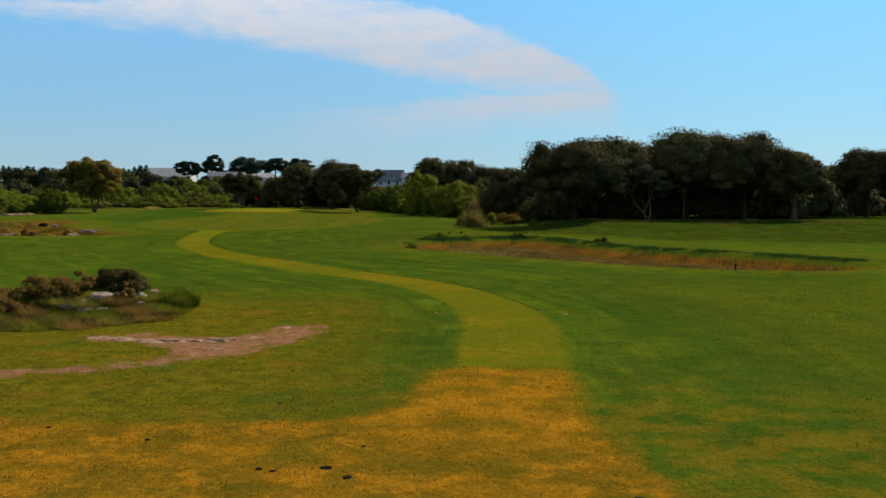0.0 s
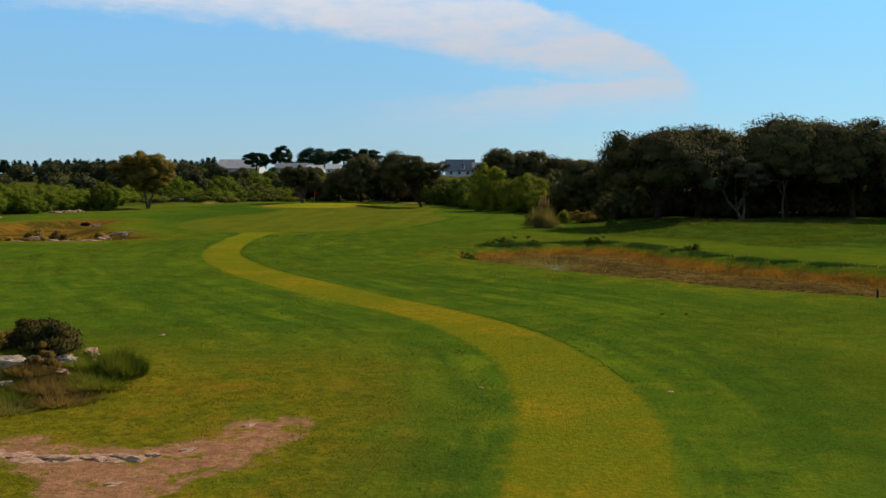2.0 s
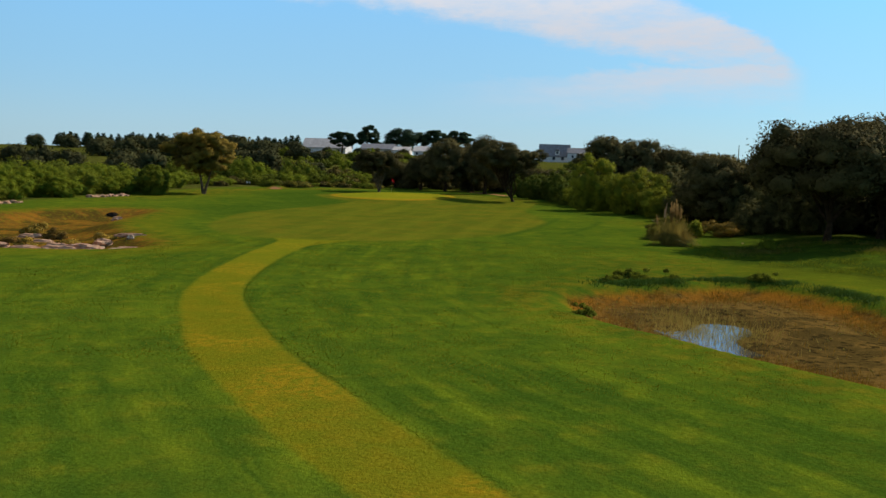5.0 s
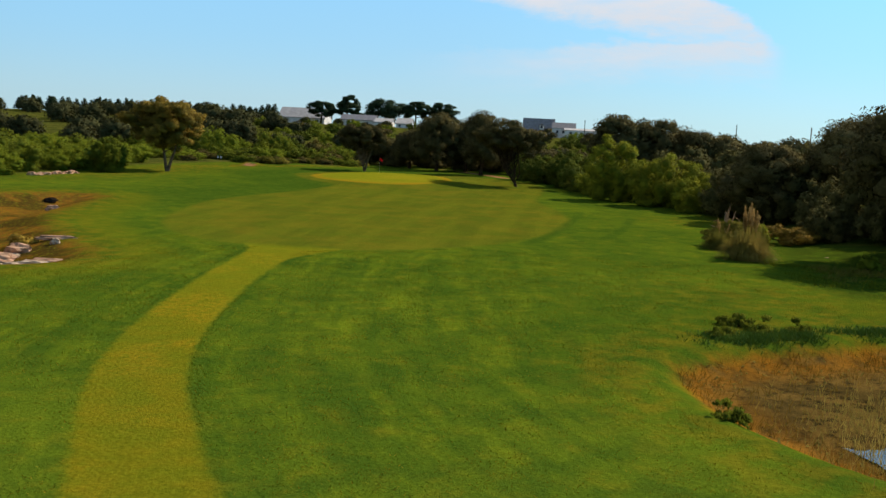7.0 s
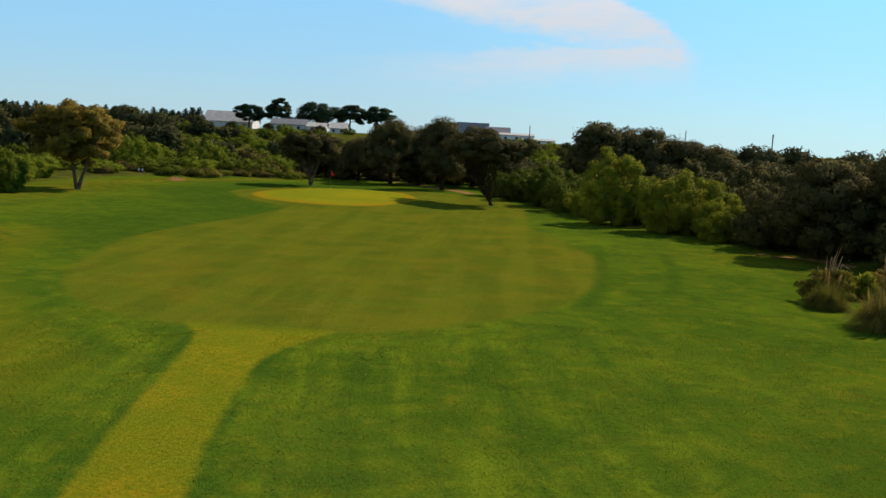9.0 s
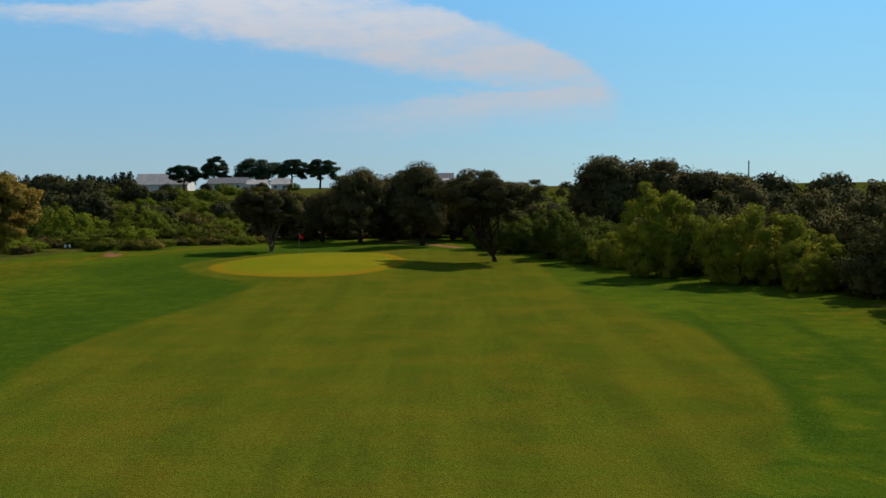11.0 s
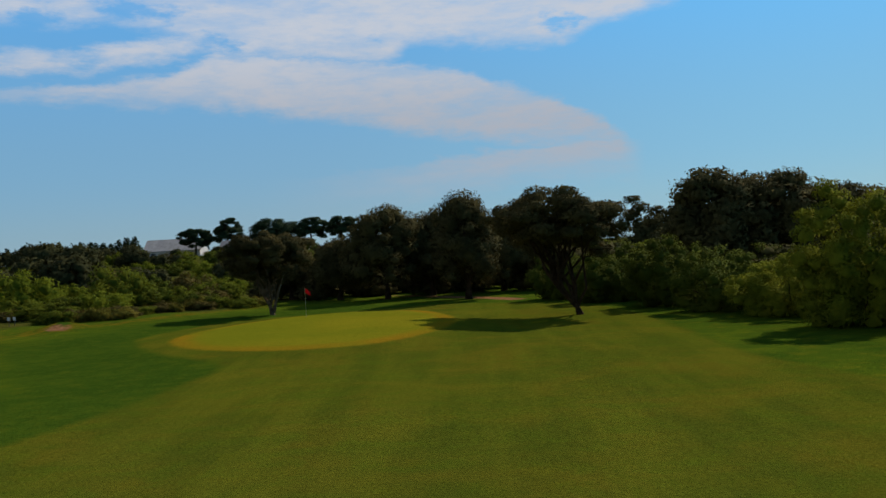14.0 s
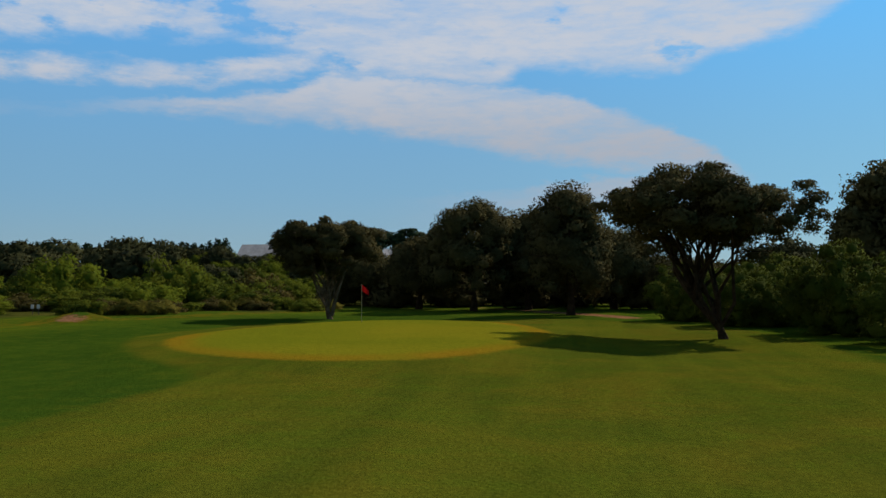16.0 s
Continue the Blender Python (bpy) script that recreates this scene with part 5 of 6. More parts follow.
def pampas(x, y, s, plumes, label, leaf):
    ob = thing("pampas_grass", at(x, y, 0, s), label, "grass clump", "pampas clumps")
    rng = np.random.default_rng(int(100 * s))
    child("leaf_fountain", mesh_of("leaf_fountain", *arching(rng, 3200, 0.95, 2.6, 0.018, 1.2), leaf), ob)
    for k in range(plumes):
        b, lean = k * 2.4 + rng.normal(0, 0.3), 0.2 + 0.75 * rng.random()
        top = Vector((lean * math.cos(b), lean * math.sin(b), rng.uniform(2.9, 3.75) - 0.35 * lean))
        foot = Vector((0.3 * top.x, 0.3 * top.y, 0.3))
        stem = child("stalk", mesh_of("stalk", *tube([foot, foot.lerp(top, 0.5) + Vector((0, 0, 0.12)), top], [0.02, 0.016, 0.01], 5), STRAW), ob)
        d = (top - foot).normalized()
        puffs = [(*(top - d * 0.15 * j), 0.02 + 0.03 * math.sin(0.3 + j * 0.42), 0.02 + 0.03 * math.sin(0.3 + j * 0.42), 0.13) for j in range(7)]
        child("plume", leaf_mesh("plume", leaves(puffs, 420, 0.055, 300 + k, 0.3, 3.4, 0.2, 0.05, 0.6), PLUME), stem)


pampas(2.5, 115.8, 1.0, 10, "large straw-coloured pampas grass clump with upright plumes", STRAW)
pampas(1.5, 121.6, 0.66, 3, "small greenish pampas grass clump with few plumes", TUSSOCK)


def dead_spikes(x, y):
    """A clump of dry broken sword leaves."""
    ob = thing("yucca", at(x, y), "dry broken yucca with bare pale sword leaves", "plant")
    rng = np.random.default_rng(9)
    for k in range(16):
        a, out, tall = rng.uniform(0, 6.28), rng.uniform(0.3, 1.2), rng.uniform(1.5, 3.4)
        top = Vector((out * math.cos(a), out * math.sin(a), tall))
        knee = top * 0.7 + Vector((0, 0, 0.35))
        if k % 2 == 0:
            top = knee + Vector((0.6 * math.cos(a), 0.6 * math.sin(a), -0.35))
        child("leaf", mesh_of("leaf", *tube([(0, 0, 0), knee, top], [0.022, 0.026, 0.006], 5), DEAD), ob)
    child("skirt", leaf_mesh("skirt", leaves(clumps(4, 3.0, 2.8, -0.2, 2.0, 20, 0.45, skirt=True), 3600, 0.12, 4, 0.5, 2.4, rise=0.4), TUSSOCK), ob, "green and straw foliage round the foot")


dead_spikes(2.0, 123.5)
shrub(at(7.6, 128.0), "low shrub with yellow-orange flowering tops", "shrub", clumps(150, 4.6, 3.4, -0.3, 1.5, 34, 0.45, skirt=True), 6000, 0.10, GORSE, 150, stems=3)
shrub(at(5.0, 126.0), "small upright fresh green shrub", "shrub", mound_puffs(151, 1.8, 1.8, 1.7, 7, 0.45, 0.5), 1500, 0.16, LIME, 151, stems=3, long=2.4)
shrub(at(9.4, 113.5), "small thin green shrub on the turf", "shrub", mound_puffs(152, 1.7, 1.2, 1.1, 6, 0.4, 0.6), 500, 0.16, BRIGHT, 152, stems=3, long=2.6)




# ---- stones ----
def rock_mesh(seed, flat=0.6):
    bm = bmesh.new()
    bmesh.ops.create_icosphere(bm, subdivisions=3, radius=1.0)
    off = Vector((seed * 7.3, seed * 3.1, 0))
    for v in bm.verts:
        n = v.co.normalized()
        k = 1 + 0.5 * noise.noise(n * 1.3 + off) + 0.26 * noise.noise(n * 3.0 + off) + 0.1 * noise.noise(n * 8 + off)
        v.co = Vector((n.x * k, n.y * k, max(n.z * k, -0.5) * flat))
        v.co.z = min(v.co.z, flat * (0.95 + 0.3 * noise.noise(n * 2.2 + off) + 0.12 * noise.noise(n * 6 + off)))
    me = bpy.data.meshes.new("stone")
    bm.to_mesh(me)
    bm.free()
    me.materials.append(STONE)
    return me


ROCKS = [rock_mesh(k, 0.45 + 0.08 * (k % 4)) for k in range(6)]
ROSY = [me.copy() for me in ROCKS]
for me in ROSY:
    me.materials[0] = PINK


def rock(x, y, sx, sy, sz, turn, label, group, sink=0.15, mat=None):
    ob = tagged(new("rock", (ROSY if mat else ROCKS)[int(abs(x * 31 + y * 17)) % 6]), label, "rock", group)
    ob.matrix_world = pose(x, y, gz(x, y) + sz * 0.2 - sink * sz, 0, 0, turn) @ Matrix.Diagonal((sx, sy, sz, 1))
    return ob


# the rocky knoll beside the tee
for k, (x, y, sx, sy, sz, a) in enumerate([(-13.3, 37.6, 0.42, 0.28, 0.4, 10), (-12.7, 37.9, 0.36, 0.24, 0.34, -20), (-12.2, 38.3, 0.3, 0.22, 0.3, 30), (-11.9, 39.2, 0.3, 0.24, 0.42, 80), (-14.1, 36.7, 0.36, 0.22, 0.3, 15), (-13.5, 36.4, 0.3, 0.2, 0.26, 5), (-12.9, 36.6, 0.26, 0.18, 0.22, 40), (-15.0, 37.9, 0.24, 0.2, 0.36, 120), (-14.6, 37.2, 0.2, 0.16, 0.22, 60), (-12.0, 37.5, 0.28, 0.16, 0.2, 5), (-13.8, 37.1, 0.18, 0.14, 0.2, 75), (-11.6, 38.6, 0.2, 0.15, 0.2, 10)]):
    rock(x, y, sx, sy, sz, a, "pale weathered limestone boulder half sunk in the grassy knoll", "boulders of the knoll", 0.3, PINK if k % 2 else None)
ledge = np.random.default_rng(31)
for k in range(20):
    u = k / 19
    x, y = -11.4 + 4.1 * u + ledge.normal(0, 0.08), 32.05 - 0.5 * math.sin(u * 2.6) + ledge.normal(0, 0.1)
    size = ledge.uniform(0.16, 0.34)
    rock(x, y, size * 1.3, size * 0.8, size * ledge.uniform(0.4, 0.75) * (1.5 if k in (14, 17) else 1.0), ledge.uniform(-25, 25), "low pinkish weathered stone at the edge of the bare patch", "stones of the bare patch", 0.45, PINK)
for x, y in ((-6.7, 32.3), (-6.0, 34.2), (-7.3, 30.2)):
    rock(x, y, 0.18, 0.13, 0.1, 20 * x, "small pinkish stone on the bare patch", "stones of the bare patch", 0.4, PINK)


def heath(x, y, w, h, seed, mat, label, count=3600):
    shrub(at(x, y, seed), label, "shrub", clumps(seed, w, w * 0.8, -0.3 * h, h, 34, 0.13 * w, skirt=True), int(1.3 * count), 0.06, mat, seed, "heath of the knoll", 3, 0.7, 2.6, "shrub", 0.55, 0.25)


heath(-13.2, 39.0, 2.0, 0.85, 160, BROWN, "dark russet heather bush on top of the knoll", 6000)
heath(-12.7, 38.6, 1.7, 0.5, 161, BROWN, "low brown cushion bush between boulders")
heath(-15.4, 37.7, 2.2, 0.26, 162, HEATH, "brownish heath bush on the knoll", 5000)
heath(-17.4, 37.2, 2.8, 0.3, 163, HEATH, "brownish heath bush on the knoll", 5000)
heath(-19.8, 39.0, 3.0, 0.3, 164, BROWN, "brownish scrub bush on the knoll", 5000)
for k, (x, y, w) in enumerate([(-14.8, 37.3, 1.7), (-16.0, 36.4, 2.2), (-18.4, 38.8, 2.6), (-17.2, 35.6, 1.9), (-20.5, 36.8, 2.8), (-19.0, 35.4, 2.2), (-14.2, 38.2, 1.5), (-12.4, 37.4, 1.0)]):
    heath(x, y, w * 0.85, 0.24, 230 + k, (HEATH, HEATH, BROWN)[k % 3], "low brown heath cushion on the knoll", 3000)


def tall_grass(x, y, wide, tall, count, mat, seed, label, name="grass_clump", group=""):
    """A clump of upright blades that bend outwards."""
    ob = thing(name, at(x, y), label, "grass clump", group)
    rng = np.random.default_rng(seed)
    a, q = rng.uniform(0, 6.28, count), wide / 2 * np.sqrt(rng.random(count))
    base = np.stack([q * np.cos(a), q * np.sin(a), np.zeros(count)], 1)
    h = tall * rng.uniform(0.55, 1.1, count) * (1 - 0.45 * (2 * q / wide) ** 2)
    w = 0.008 + 0.008 * tall
    side = np.stack([-np.sin(a), np.cos(a), np.zeros(count)], 1) * w
    tip = base * 1.25 + np.stack([rng.normal(0, 0.14, count) * h, rng.normal(0, 0.14, count) * h, h], 1)
    v = np.stack([base - side, base + side, tip], 1).reshape(-1, 3)
    child("leaf_tuft", mesh_of("leaf_tuft", v, np.arange(count * 3).reshape(-1, 3), mat), ob)
    return ob


tall_grass(-10.6, 38.3, 1.25, 0.8, 1800, GRASSY, 170, "tall dark green grass clump beside the boulders")
for k, (x, y) in enumerate([(-12.2, 35.4), (-13.0, 34.6), (-14.2, 34.2), (-15.6, 33.8), (-11.2, 36.2), (-17, 33.6), (-18.6, 34.2), (-11.6, 36.9), (-12.6, 36.0), (-13.6, 35.3), (-14.8, 35.0), (-11.0, 37.4), (-16.2, 35.0), (-17.6, 34.8)]):
    tall_grass(x, y, 2.1, 0.36, 1500, (TUSSOCK, HEATH, GRASSY)[k % 3], 171 + k, "loose green grass clump at the foot of the knoll", group="grass clumps of the knoll")
for k, (x, y) in enumerate([(-13.6, 36.9), (-12.6, 37.4), (-11.7, 38.5), (-14.6, 37.0), (-15.2, 36.2), (-13.0, 35.7), (-16.0, 35.4), (-12.0, 36.6)]):
    tall_grass(x, y, 1.4, 0.38, 1000, (TUSSOCK, HEATH, GRASSY)[k % 3], 250 + k, "loose weedy grass clump among the boulders", group="weeds among the boulders")
for k, (x, y) in enumerate([(-14.2, 36.8), (-12.5, 37.6), (-15.9, 36.1)]):
    tall_grass(x, y, 0.5, 0.35, 120, GORSE, 180 + k, "small patch of yellow flowers among stones", "flower_patch", "yellow flower patches")

# ---- pond: sedge on the far bank, reeds in the mud ----
bank = smooth([(-3.4, 89.2), (-1.0, 90.4), (1.4, 91.8), (4.5, 93.4), (6.8, 93.0), (8.6, 91.4), (10.8, 87.6), (12.8, 82.8), (15.2, 77.8), (18, 74.8), (22.4, 71.2), (26.4, 65.6)], False, 10)


def along(line, wide, rng, n):
    i = rng.integers(0, len(line) - 1, n)
    s = rng.random((n, 1))
    return line[i] * (1 - s) + line[i + 1] * s + rng.normal(0, wide, (n, 2))


def up_mesh(name, made, mat):
    return mesh_of(name, made[0], made[1], mat)


def on_bank(rng, n):
    q = along(bank, 0.42, rng, n * 2)
    keep = np.sin(q[:, 0] * 1.1 + 2 * np.sin(q[:, 1] * 0.7)) * np.cos(q[:, 1] * 1.3) + rng.normal(0, 0.35, len(q)) > -0.25
    return q[keep][:n]


tagged(new("bank_grass", up_mesh("bank_grass", blades(15000, on_bank, 0.22, 0.045, 31, 0.5), SEDGE)), "rank dark green grass along the pond bank", "grass", kind="stuff")
for k, (x, y, w, h) in enumerate([(-1.6, 92.6, 0.9, 0.75), (-2.4, 90.2, 0.9, 0.5), (-0.8, 91.6, 1.0, 0.5), (-3.6, 79.2, 0.9, 0.4), (6.2, 93.2, 1.2, 0.7), (12.6, 86.0, 0.9, 0.4), (0.9, 92.3, 0.9, 0.4)]):
    shrub(at(x, y, 40 * k), "low dark green rush clump on the pond bank", "rush clump", clumps(190 + k, w * 1.7, w * 1.2, -0.6 * h, h * 0.7, 36, 0.17 * w, skirt=True), 2200, 0.07, MOSS, 190 + k, "rush clumps on the bank", 2, 0.6, 2.6, "rush_clump", 0.6)


def in_pond(rng, n):
    q = np.stack([rng.uniform(-6, 28, n * 6), rng.uniform(56, 93, n * 6)], 1)
    d = distance(q[:, 0], q[:, 1], POND)
    near = np.exp(-((d + 1.9) / 1.3) ** 2) + 0.06
    clump = 0.5 + 0.5 * np.sin(q[:, 0] * 1.3 + 1.1 * np.sin(q[:, 1] * 0.9)) * np.cos(q[:, 1] * 0.8)
    return q[(d < -1.0) & (rng.random(len(q)) < near * clump)][:n]


tagged(new("reeds", up_mesh("reeds", blades(15000, in_pond, 0.36, 0.028, 33, 0.4), REED)), "dry orange reeds standing in the pond mud", "reeds", kind="stuff")
tagged(new("water_plants", up_mesh("water_plants", blades(3500, lambda rng, n: in_pond(rng, n), 0.12, 0.14, 34, 1.2), STRAW)), "low brown withered plants on the pond bed", "plants", kind="stuff")



def in_shallows(rng, n):
    return np.stack([1.6 + rng.normal(0, 1.4, n), 79.8 + rng.normal(0, 2.4, n)], 1)


tagged(new("pale_reeds", up_mesh("pale_reeds", blades(2600, in_shallows, 0.42, 0.018, 38, 0.3), STRAW)), "thin pale reeds standing in the shallow water", "reeds", kind="stuff")

# a marker stake by the pond
stake = thing("stake", at(16.2, 58.7), "short dark wooden marker stake beside the pond", "stake")
child("post", mesh_of("post", *tube([(0, 0, 0), (0, 0, 0.2), (0, 0, 0.4)], [0.05, 0.05, 0.04], 7), BARK), stake)
child("cap", mesh_of("cap", *tube([(0, 0, 0.38), (0, 0, 0.43)], [0.06, 0.045], 7), BARK), stake)

# ---- rocky hollow and stone heaps along the hedge ----
for k, (x, y, sx, sy, sz) in enumerate([(-44.6, 93.2, 1.5, 0.6, 0.7), (-42.4, 93.6, 1.4, 0.6, 0.75), (-40.3, 93.6, 1.2, 0.55, 0.65), (-38.4, 94.3, 0.9, 0.5, 0.5), (-37.0, 94.6, 1.1, 0.35, 0.35), (-35.2, 95.4, 0.9, 0.35, 0.35), (-43.5, 95.6, 1.1, 0.6, 0.5), (-41.3, 96.4, 1.2, 0.5, 0.6), (-39.8, 97.6, 1.3, 0.8, 0.9), (-39.6, 99.4, 0.7, 0.6, 0.8), (-42.6, 98.4, 0.9, 0.5, 0.5), (-46.8, 97.0, 1.2, 0.6, 0.5), (-47.8, 94.2, 1.3, 0.6, 0.6), (-50.4, 96.2, 1.2, 0.7, 0.6), (-46.0, 101.5, 1.0, 0.4, 0.4), (-48.9, 104.6, 0.8, 0.4, 0.5), (-38.6, 101.6, 1.1, 0.25, 0.25), (-49.6, 119.5, 0.5, 0.35, 0.4)]):
    rock(x, y + 2.2, sx * 1.15, sy * 0.95, sz * 1.15, 37 * k % 40 - 20, "pinkish pale rock slab at the rim of the hollow", "rocks of the hollow", 0.15, PINK)
heap = np.random.default_rng(77)
for k in range(46):
    u = heap.random()
    x, y = (-46 + 10 * u + heap.normal(0, 0.5), 96.2 + heap.normal(0, 0.7)) if k < 24 else (-41.6 + heap.normal(0, 1.7), 99.6 + heap.normal(0, 1.5))
    size = heap.choice([0.28, 0.4, 0.55, 0.75], p=[0.4, 0.3, 0.2, 0.1])
    rock(x, y, size * heap.uniform(0.9, 1.6), size * heap.uniform(0.6, 0.9), size * heap.uniform(0.6, 1.1), heap.uniform(-40, 40), "pale broken stone heaped at the rim of the hollow", "stones of the hollow", 0.15)
burnt = rock(-54.8, 130.1, 0.6, 0.4, 0.5, 20, "blackened boulder in the grassy hollow", "", 0.0)
burnt.data = burnt.data.copy()
burnt.data.materials[0] = plain_material("blackened_stone", (0.012, 0.009, 0.006), (0.028, 0.020, 0.013), 3.0, 0.95, 0.5, 0.03, 0.0)
for k in range(26):
    y = 150.5 + 0.55 * k if k < 18 else 129.5 + 0.8 * (k - 18)
    rock(-69.4 + 0.5 * math.sin(k * 2.1), y, 0.5 + 0.16 * math.sin(k * 1.7), 0.38, 0.42 + 0.12 * math.cos(k * 2.9), 53 * k, "pale stone in the heap along the hedge", "stones along the hedge", 0.1, PINK)
for k, (x, y) in enumerate([(-58, 100), (-52, 99), (-55, 106), (-60, 111), (-51, 110), (-44.6, 99.4), (-47.5, 102.2), (-42.4, 101.6), (-50.6, 103.5), (-46.6, 106.5), (-40.6, 103.6), (-53, 114)]):
    shrub(at(x, y), "low orange-tipped gorse cushion among rocks", "shrub", clumps(210 + k, 2.0, 1.5, -0.3, 0.5, 22, 0.3, skirt=True), 1500, 0.13, GORSE if k % 3 else HEATH, 210 + k, "gorse cushions of the hollow", 2)
puddle = bmesh.new()
bmesh.ops.create_circle(puddle, cap_ends=True, segments=20, radius=1.0)
for v in puddle.verts:
    v.co.x *= 2.2
    v.co.y *= 1.0 + 0.2 * math.sin(4 * math.atan2(v.co.y, v.co.x))
me = bpy.data.meshes.new("puddle")
puddle.to_mesh(me)
puddle.free()
me.materials.append(bpy.data.materials["still_water"])
pool = tagged(new("water_pool", me), "small still puddle in the rocky hollow", "water", kind="structure")
pool.location = (-37.0, 96.9, gz(-37.0, 96.9) + 0.05)

# ---- low mixed scrub in front of the hedge, near the green ----
low = [shrub(at(-66.0, 207.5), "low green scrub at the foot of the hedge", "shrub", clumps(220, 3.8, 2.8, -0.4, 1.3, 26, 0.5, skirt=True), 2600, 0.12, MOSS, 220, "low scrub before the hedge", 2),
       shrub(at(-75.0, 205.5), "low russet heath at the foot of the hedge", "shrub", clumps(221, 3.4, 2.4, -0.4, 1.1, 26, 0.45, skirt=True), 2600, 0.12, BROWN, 221, "low scrub before the hedge", 2),
       shrub(at(-62.5, 212.0), "low yellow-green gorse at the foot of the hedge", "shrub", clumps(222, 3.4, 2.6, -0.4, 1.1, 26, 0.45, skirt=True), 2600, 0.12, TUSSOCK, 222, "low scrub before the hedge", 2)]
for k in range(34):
    s = k / 33
    x = -72 + 22 * s ** 1.2 + rng.normal(0, 1.2)
    y = 200 + 25 * s ** 0.8 + rng.normal(0, 1.6)
    if abs(x + 70.5) < 3.2 and 198 < y < 210.5:
        continue
    copy_thing(low[int(rng.integers(3))], at(x, y, rng.uniform(0, 360), rng.uniform(0.7, 1.25), rng.uniform(0.7, 1.2)))
for dx in (-0.5, 0.05):
    ob = thing("marker_board", at(-70.5 + dx, 208.6, 5), "small white marker board on a post", "marker", "white marker boards")
    child("post", mesh_of("post", *tube([(0, 0, 0), (0, 0, 0.4), (0, 0, 0.8)], [0.03, 0.03, 0.03], 7), POLE), ob)
    bm = bmesh.new()
    bmesh.ops.create_cube(bm, size=1, matrix=Matrix.Translation((0, -0.05, 0.75)) @ Matrix.Diagonal((0.26, 0.04, 0.34, 1)))
    bmesh.ops.bevel(bm, geom=bm.edges[:], offset=0.012, segments=2, affect="EDGES")
    part("board", bm, WHITE, ob, "white painted board")


# ---- bench by the far trees ----
def bench(x, y, turn):
    ob = thing("bench", at(x, y, turn, sink=0.0), "pale grey slatted bench beside the trees", "bench")
    for k in range(4):
        bm = bmesh.new()
        bmesh.ops.create_cube(bm, size=1, matrix=Matrix.Translation((0, -0.2 + 0.13 * k, 0.45)) @ Matrix.Diagonal((2.2, 0.1, 0.05, 1)))
        part("seat_slat", bm, WHITE, ob)
    for k in range(3):
        bm = bmesh.new()
        bmesh.ops.create_cube(bm, size=1, matrix=Matrix.Translation((0, 0.3, 0.6 + 0.14 * k)) @ Matrix.Diagonal((2.2, 0.05, 0.1, 1)))
        part("back_slat", bm, WHITE, ob)
    for sx in (-0.9, 0.9):
        for sy, h in ((-0.2, 0.43), (0.27, 0.95)):
            bm = bmesh.new()
            bmesh.ops.create_cube(bm, size=1, matrix=Matrix.Translation((sx, sy, h / 2)) @ Matrix.Diagonal((0.08, 0.06, h, 1)))
            part("leg", bm, POLE, ob)


bench(62.5, 140.5, -20)

# ---- clods on the tee, pale flecks on the turf ----
clay = plain_material("dark_clod", (0.012, 0.008, 0.005), (0.035, 0.022, 0.012), 8.0, 0.95, 0.4, 0.02, 0.0)
clod_mesh = ROCKS[2].copy()
clod_mesh.materials[0] = clay
for k, (x, y, s) in enumerate([(-2.7, 18.6, 0.11), (-2.3, 18.1, 0.09), (-6.2, 20.3, 0.07), (-8.4, 21.2, 0.06), (-3.8, 18.5, 0.08), (-3.55, 18.4, 0.06), (-2.2, 19.9, 0.05), (-4.3, 23.3, 0.06), (5.6, 52.6, 0.1), (6.6, 52.8, 0.09), (2.2, 17.2, 0.07)]):
    ob = tagged(new("clod", clod_mesh), "small dark clod of earth on the turf", "clod", "clods on the turf")
    ob.matrix_world = pose(x, y, gz(x, y) + 0.01, 0, 0, 70 * k) @ Matrix.Diagonal((s * 0.9, s * 0.65, s * 0.4, 1))
for k, (x, y, s) in enumerate([(-1.1, 38.5, 0.14), (3.75, 38.6, 0.16), (-12.3, 45.5, 0.2), (4.6, 117.2, 0.22), (8.4, 119.6, 0.2), (6.9, 113.4, 0.15)]):
    rock(x, y, s * 0.6, s * 0.45, s * 0.35, 40 * k, "small pale stone lying in the grass", "small stones in the grass", 0.2, PINK)


# ---- loose grass relief ----
def in_rough(rng, n):
    q = np.stack([rng.uniform(-20, 18, n * 3), 14 + 60 * rng.random(n * 3) ** 1.5], 1)
    ok = (distance(q[:, 0], q[:, 1], STRIP, False) > 1.45) & (distance(q[:, 0], q[:, 1], TEE) > 0.1) & (distance(q[:, 0], q[:, 1], POND) > 0) & (distance(q[:, 0], q[:, 1], SCRAPE) > -0.1)
    return q[ok][:n]


TURF = leaf_material("turf_blades", (0.040, 0.066, 0.004), (0.110, 0.110, 0.008), 0.0, 0.9, 0.2)
SWARD = leaf_material("fresh_turf_blades", (0.060, 0.084, 0.006), (0.140, 0.145, 0.010), 0.0, 0.9, 0.45)
HAY = leaf_material("yellowed_turf_blades", (0.100, 0.086, 0.006), (0.210, 0.160, 0.012), 0.0, 0.9, 0.3)
GOLD = leaf_material("dry_turf_blades", (0.15, 0.080, 0.005), (0.30, 0.140, 0.010), 0.0, 0.9, 0.2)
tagged(new("rough_grass", up_mesh("rough_grass", blades(60000, in_rough, 0.045, 0.03, 35, 1.4), TURF)), "short loose green grass blades of the rough", "grass", kind="stuff")


def in_tee(rng, n):
    q = np.stack([rng.uniform(-14, 6, n * 3), rng.uniform(13, 28, n * 3)], 1)
    return q[distance(q[:, 0], q[:, 1], TEE) < 0.3][:n]


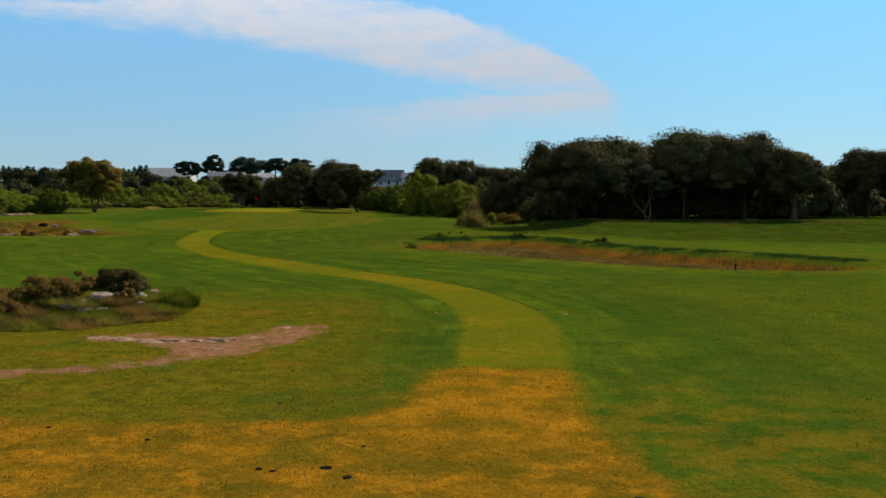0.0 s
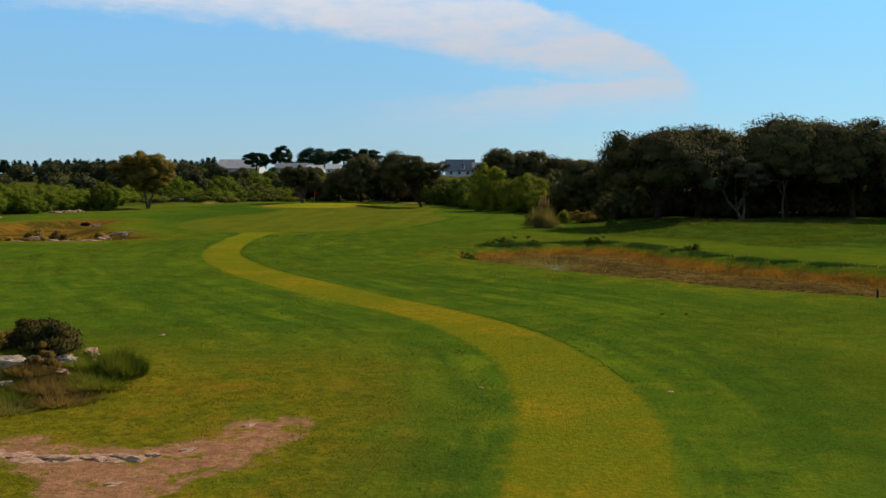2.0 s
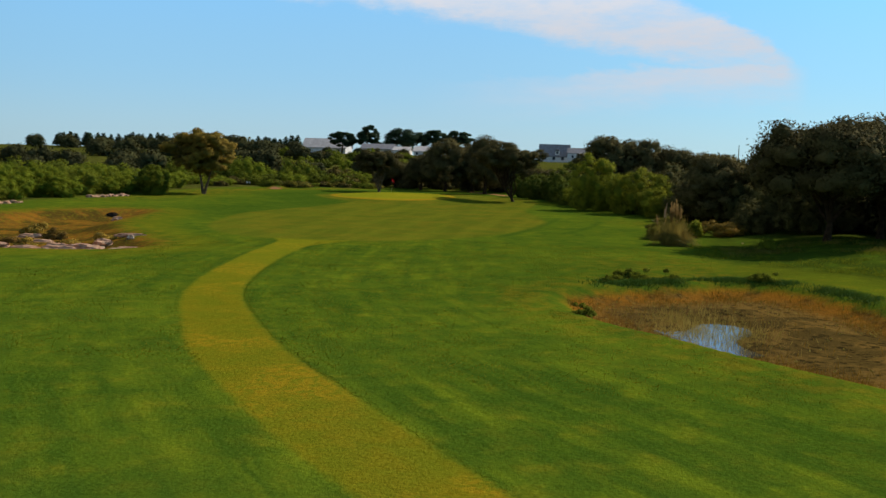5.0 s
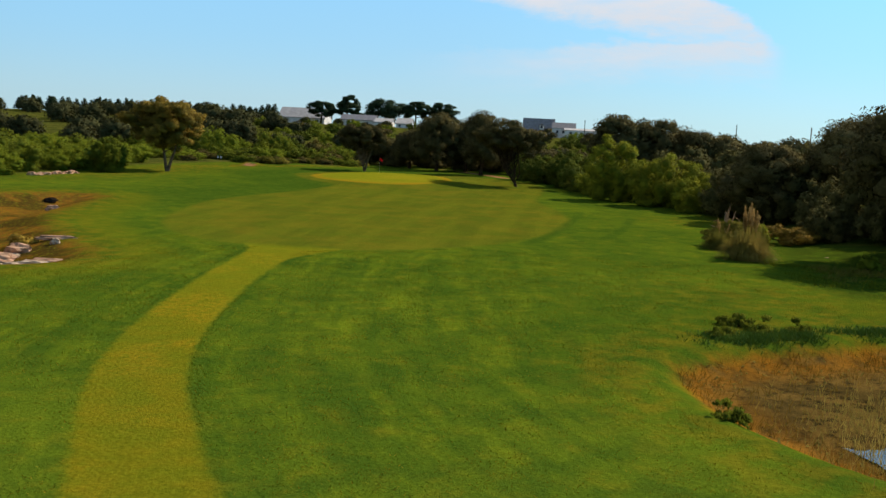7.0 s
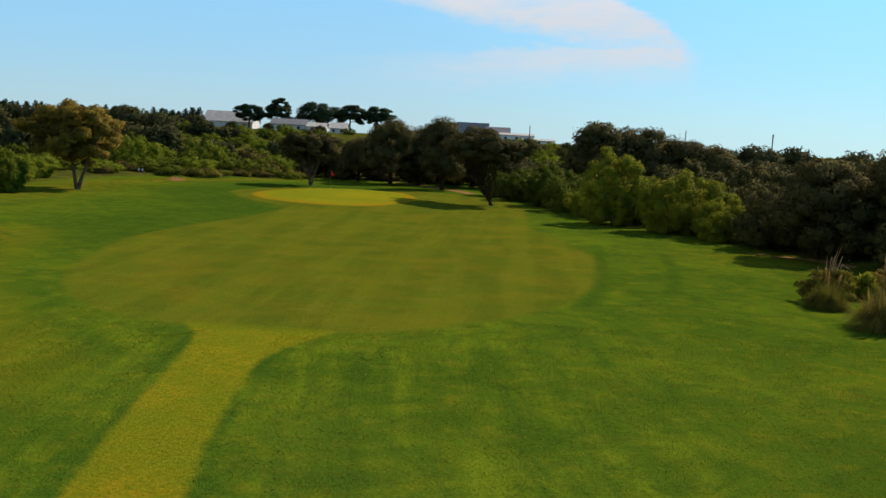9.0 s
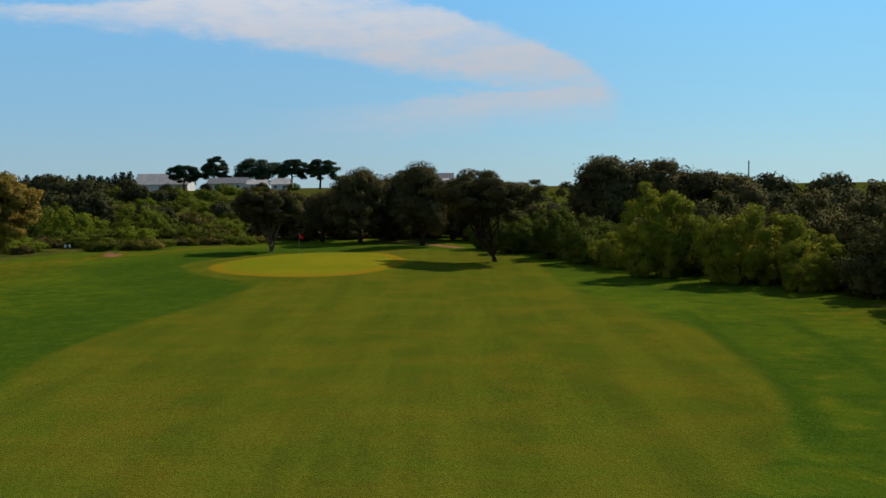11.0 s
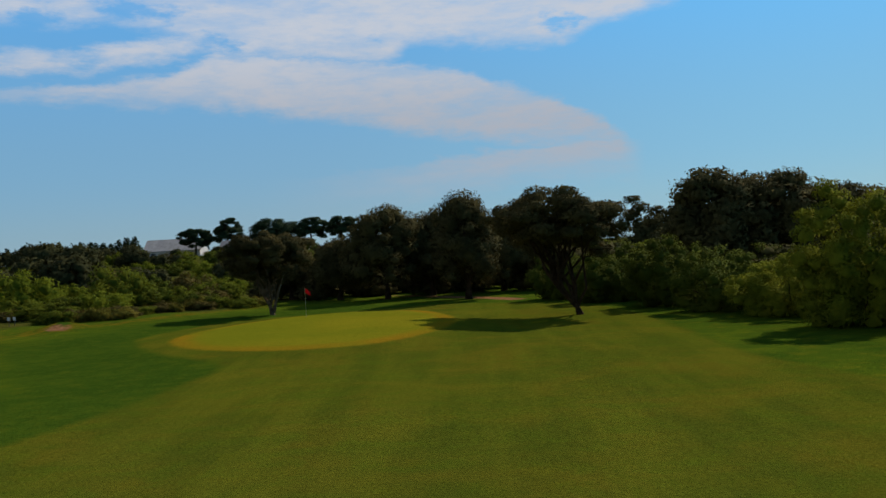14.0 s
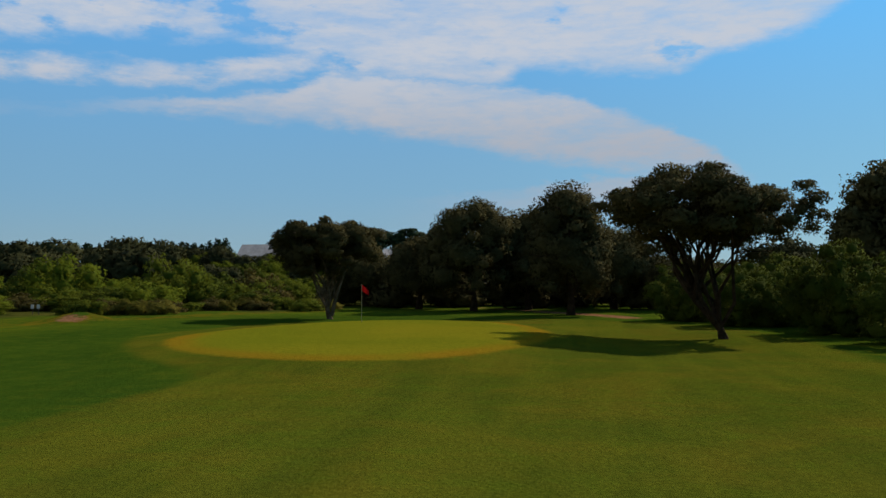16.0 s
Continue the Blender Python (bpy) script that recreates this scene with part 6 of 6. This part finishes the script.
tagged(new("dry_grass", up_mesh("dry_grass", blades(26000, in_tee, 0.05, 0.03, 36, 1.0), GOLD)), "dry golden grass blades on the tee", "grass", kind="stuff")


def lip(rng, n):
    line = STRIP_RIGHT[30:-24]
    i = rng.integers(0, len(line) - 1, n)
    s = rng.random((n, 1))
    d = line[i + 1] - line[i]
    d /= np.linalg.norm(d, axis=1)[:, None]
    return line[i] * (1 - s) + line[i + 1] * s + np.stack([d[:, 1], -d[:, 0]], 1) * (0.04 + 0.12 * np.abs(rng.normal(size=(n, 1))))


tagged(new("edge_grass", up_mesh("edge_grass", blades(4200, lip, 0.04, 0.04, 37, 0.9), TURF)), "longer grass edging the mown strip", "grass", kind="stuff")


def in_weeds(rng, n):
    q = np.stack([rng.uniform(-17, -2.6, n * 4), rng.uniform(13, 27.5, n * 4)], 1)
    patch = np.sin(q[:, 0] * 2.3 + 2 * np.sin(q[:, 1] * 1.7)) * np.cos(q[:, 1] * 2.9 + np.sin(q[:, 0] * 3.1)) + rng.normal(0, 0.25, len(q))
    return q[(patch > 0.35) & (distance(q[:, 0], q[:, 1], STRIP, False) > 3.4)][:n]


tagged(new("weed_tufts", up_mesh("weed_tufts", blades(8000, in_weeds, 0.05, 0.04, 39, 1.5), TUSSOCK)), "low olive weed tufts in the dry turf", "grass", kind="stuff")


def in_olive(rng, n):
    q = np.stack([rng.uniform(-16, -1, n * 3), rng.uniform(20, 48, n * 3)], 1)
    patch = np.sin(q[:, 0] * 1.9 + 2 * np.sin(q[:, 1] * 1.1)) * np.cos(q[:, 1] * 2.1 + np.sin(q[:, 0] * 2.7)) + rng.normal(0, 0.5, len(q))
    return q[(patch > 0.2) & (distance(q[:, 0], q[:, 1], STRIP, False) > 2.2) & (distance(q[:, 0], q[:, 1], SCRAPE) > 0.1)][:n]


tagged(new("sun_dried_grass", up_mesh("sun_dried_grass", blades(36000, in_olive, 0.035, 0.035, 40, 1.8), HAY)), "sun-dried yellowish grass blades of the rough", "grass", kind="stuff")


def in_bend(rng, n):
    q = np.stack([rng.uniform(-34, 4, n * 3), rng.uniform(64, 112, n * 3)], 1)
    patch = np.sin(q[:, 0] * 1.3 + 2 * np.sin(q[:, 1] * 0.5)) * np.cos(q[:, 1] * 0.9 + np.sin(q[:, 0] * 1.7)) + rng.normal(0, 0.6, len(q))
    ok = (patch > 0.0) & (distance(q[:, 0], q[:, 1], STRIP, False) > 1.5) & (distance(q[:, 0], q[:, 1], POND) > 0.5) & (distance(q[:, 0], q[:, 1], FAIRWAY) > 0.3)
    return q[ok][:n]


tagged(new("loose_grass", up_mesh("loose_grass", blades(34000, in_bend, 0.06, 0.04, 41, 1.2), HAY)), "loose yellow-green grass blades of the rough", "grass", kind="stuff")
tagged(new("dark_grass", up_mesh("dark_grass", blades(26000, lambda rng, n: in_bend(rng, n), 0.06, 0.04, 42, 1.2), TURF)), "loose dark green grass blades of the rough", "grass", kind="stuff")


def clumped(rng, n, corner, size, keep, spread):
    """Places in small clumps over a stretch of ground."""
    k = n // 18
    c = np.array(corner) + rng.random((k * 3, 2)) * np.array(size)
    c = c[keep(c)][:k]
    return np.repeat(c, 18, 0) + rng.normal(0, spread, (len(c) * 18, 2))


def off_turf(c):
    return (distance(c[:, 0], c[:, 1], STRIP_AREA) > 0.5) & (distance(c[:, 0], c[:, 1], SCRAPE) > 0.2) & (distance(c[:, 0], c[:, 1], TEE) > 0.3)


tagged(new("grass_tufts", up_mesh("grass_tufts", blades(16000, lambda rng, n: clumped(rng, n, (-17, 20), (26, 32), off_turf, 0.2), 0.06, 0.03, 51, 0.9), SWARD)), "scattered green grass tufts in the dry rough", "grass", kind="stuff")
tagged(new("hay_tufts", up_mesh("hay_tufts", blades(12000, lambda rng, n: clumped(rng, n, (-17, 20), (17, 24), off_turf, 0.2), 0.06, 0.03, 52, 0.9), HAY)), "scattered yellowed grass tufts in the dry rough", "grass", kind="stuff")


def on_verge(c):
    wave = np.sin(c[:, 0] * 0.5 + 1.5 * np.sin(c[:, 1] * 0.4)) * np.cos(c[:, 1] * 0.7)
    return (wave > 0.1) & (distance(c[:, 0], c[:, 1], POND) > 2.0) & (distance(c[:, 0], c[:, 1], LANE, False) > 3.0)


tagged(new("verge_grass", up_mesh("verge_grass", blades(18000, lambda rng, n: clumped(rng, n, (4, 90), (40, 27), on_verge, 0.35), 0.2, 0.05, 53, 0.7), SWARD)), "rank green grass in front of the wood", "grass", kind="stuff")
tagged(new("verge_hay", up_mesh("verge_hay", blades(7000, lambda rng, n: clumped(rng, n, (6, 108), (40, 9), on_verge, 0.25), 0.32, 0.045, 54, 0.5), TUSSOCK)), "brownish uncut grass along the wood", "grass", kind="stuff")
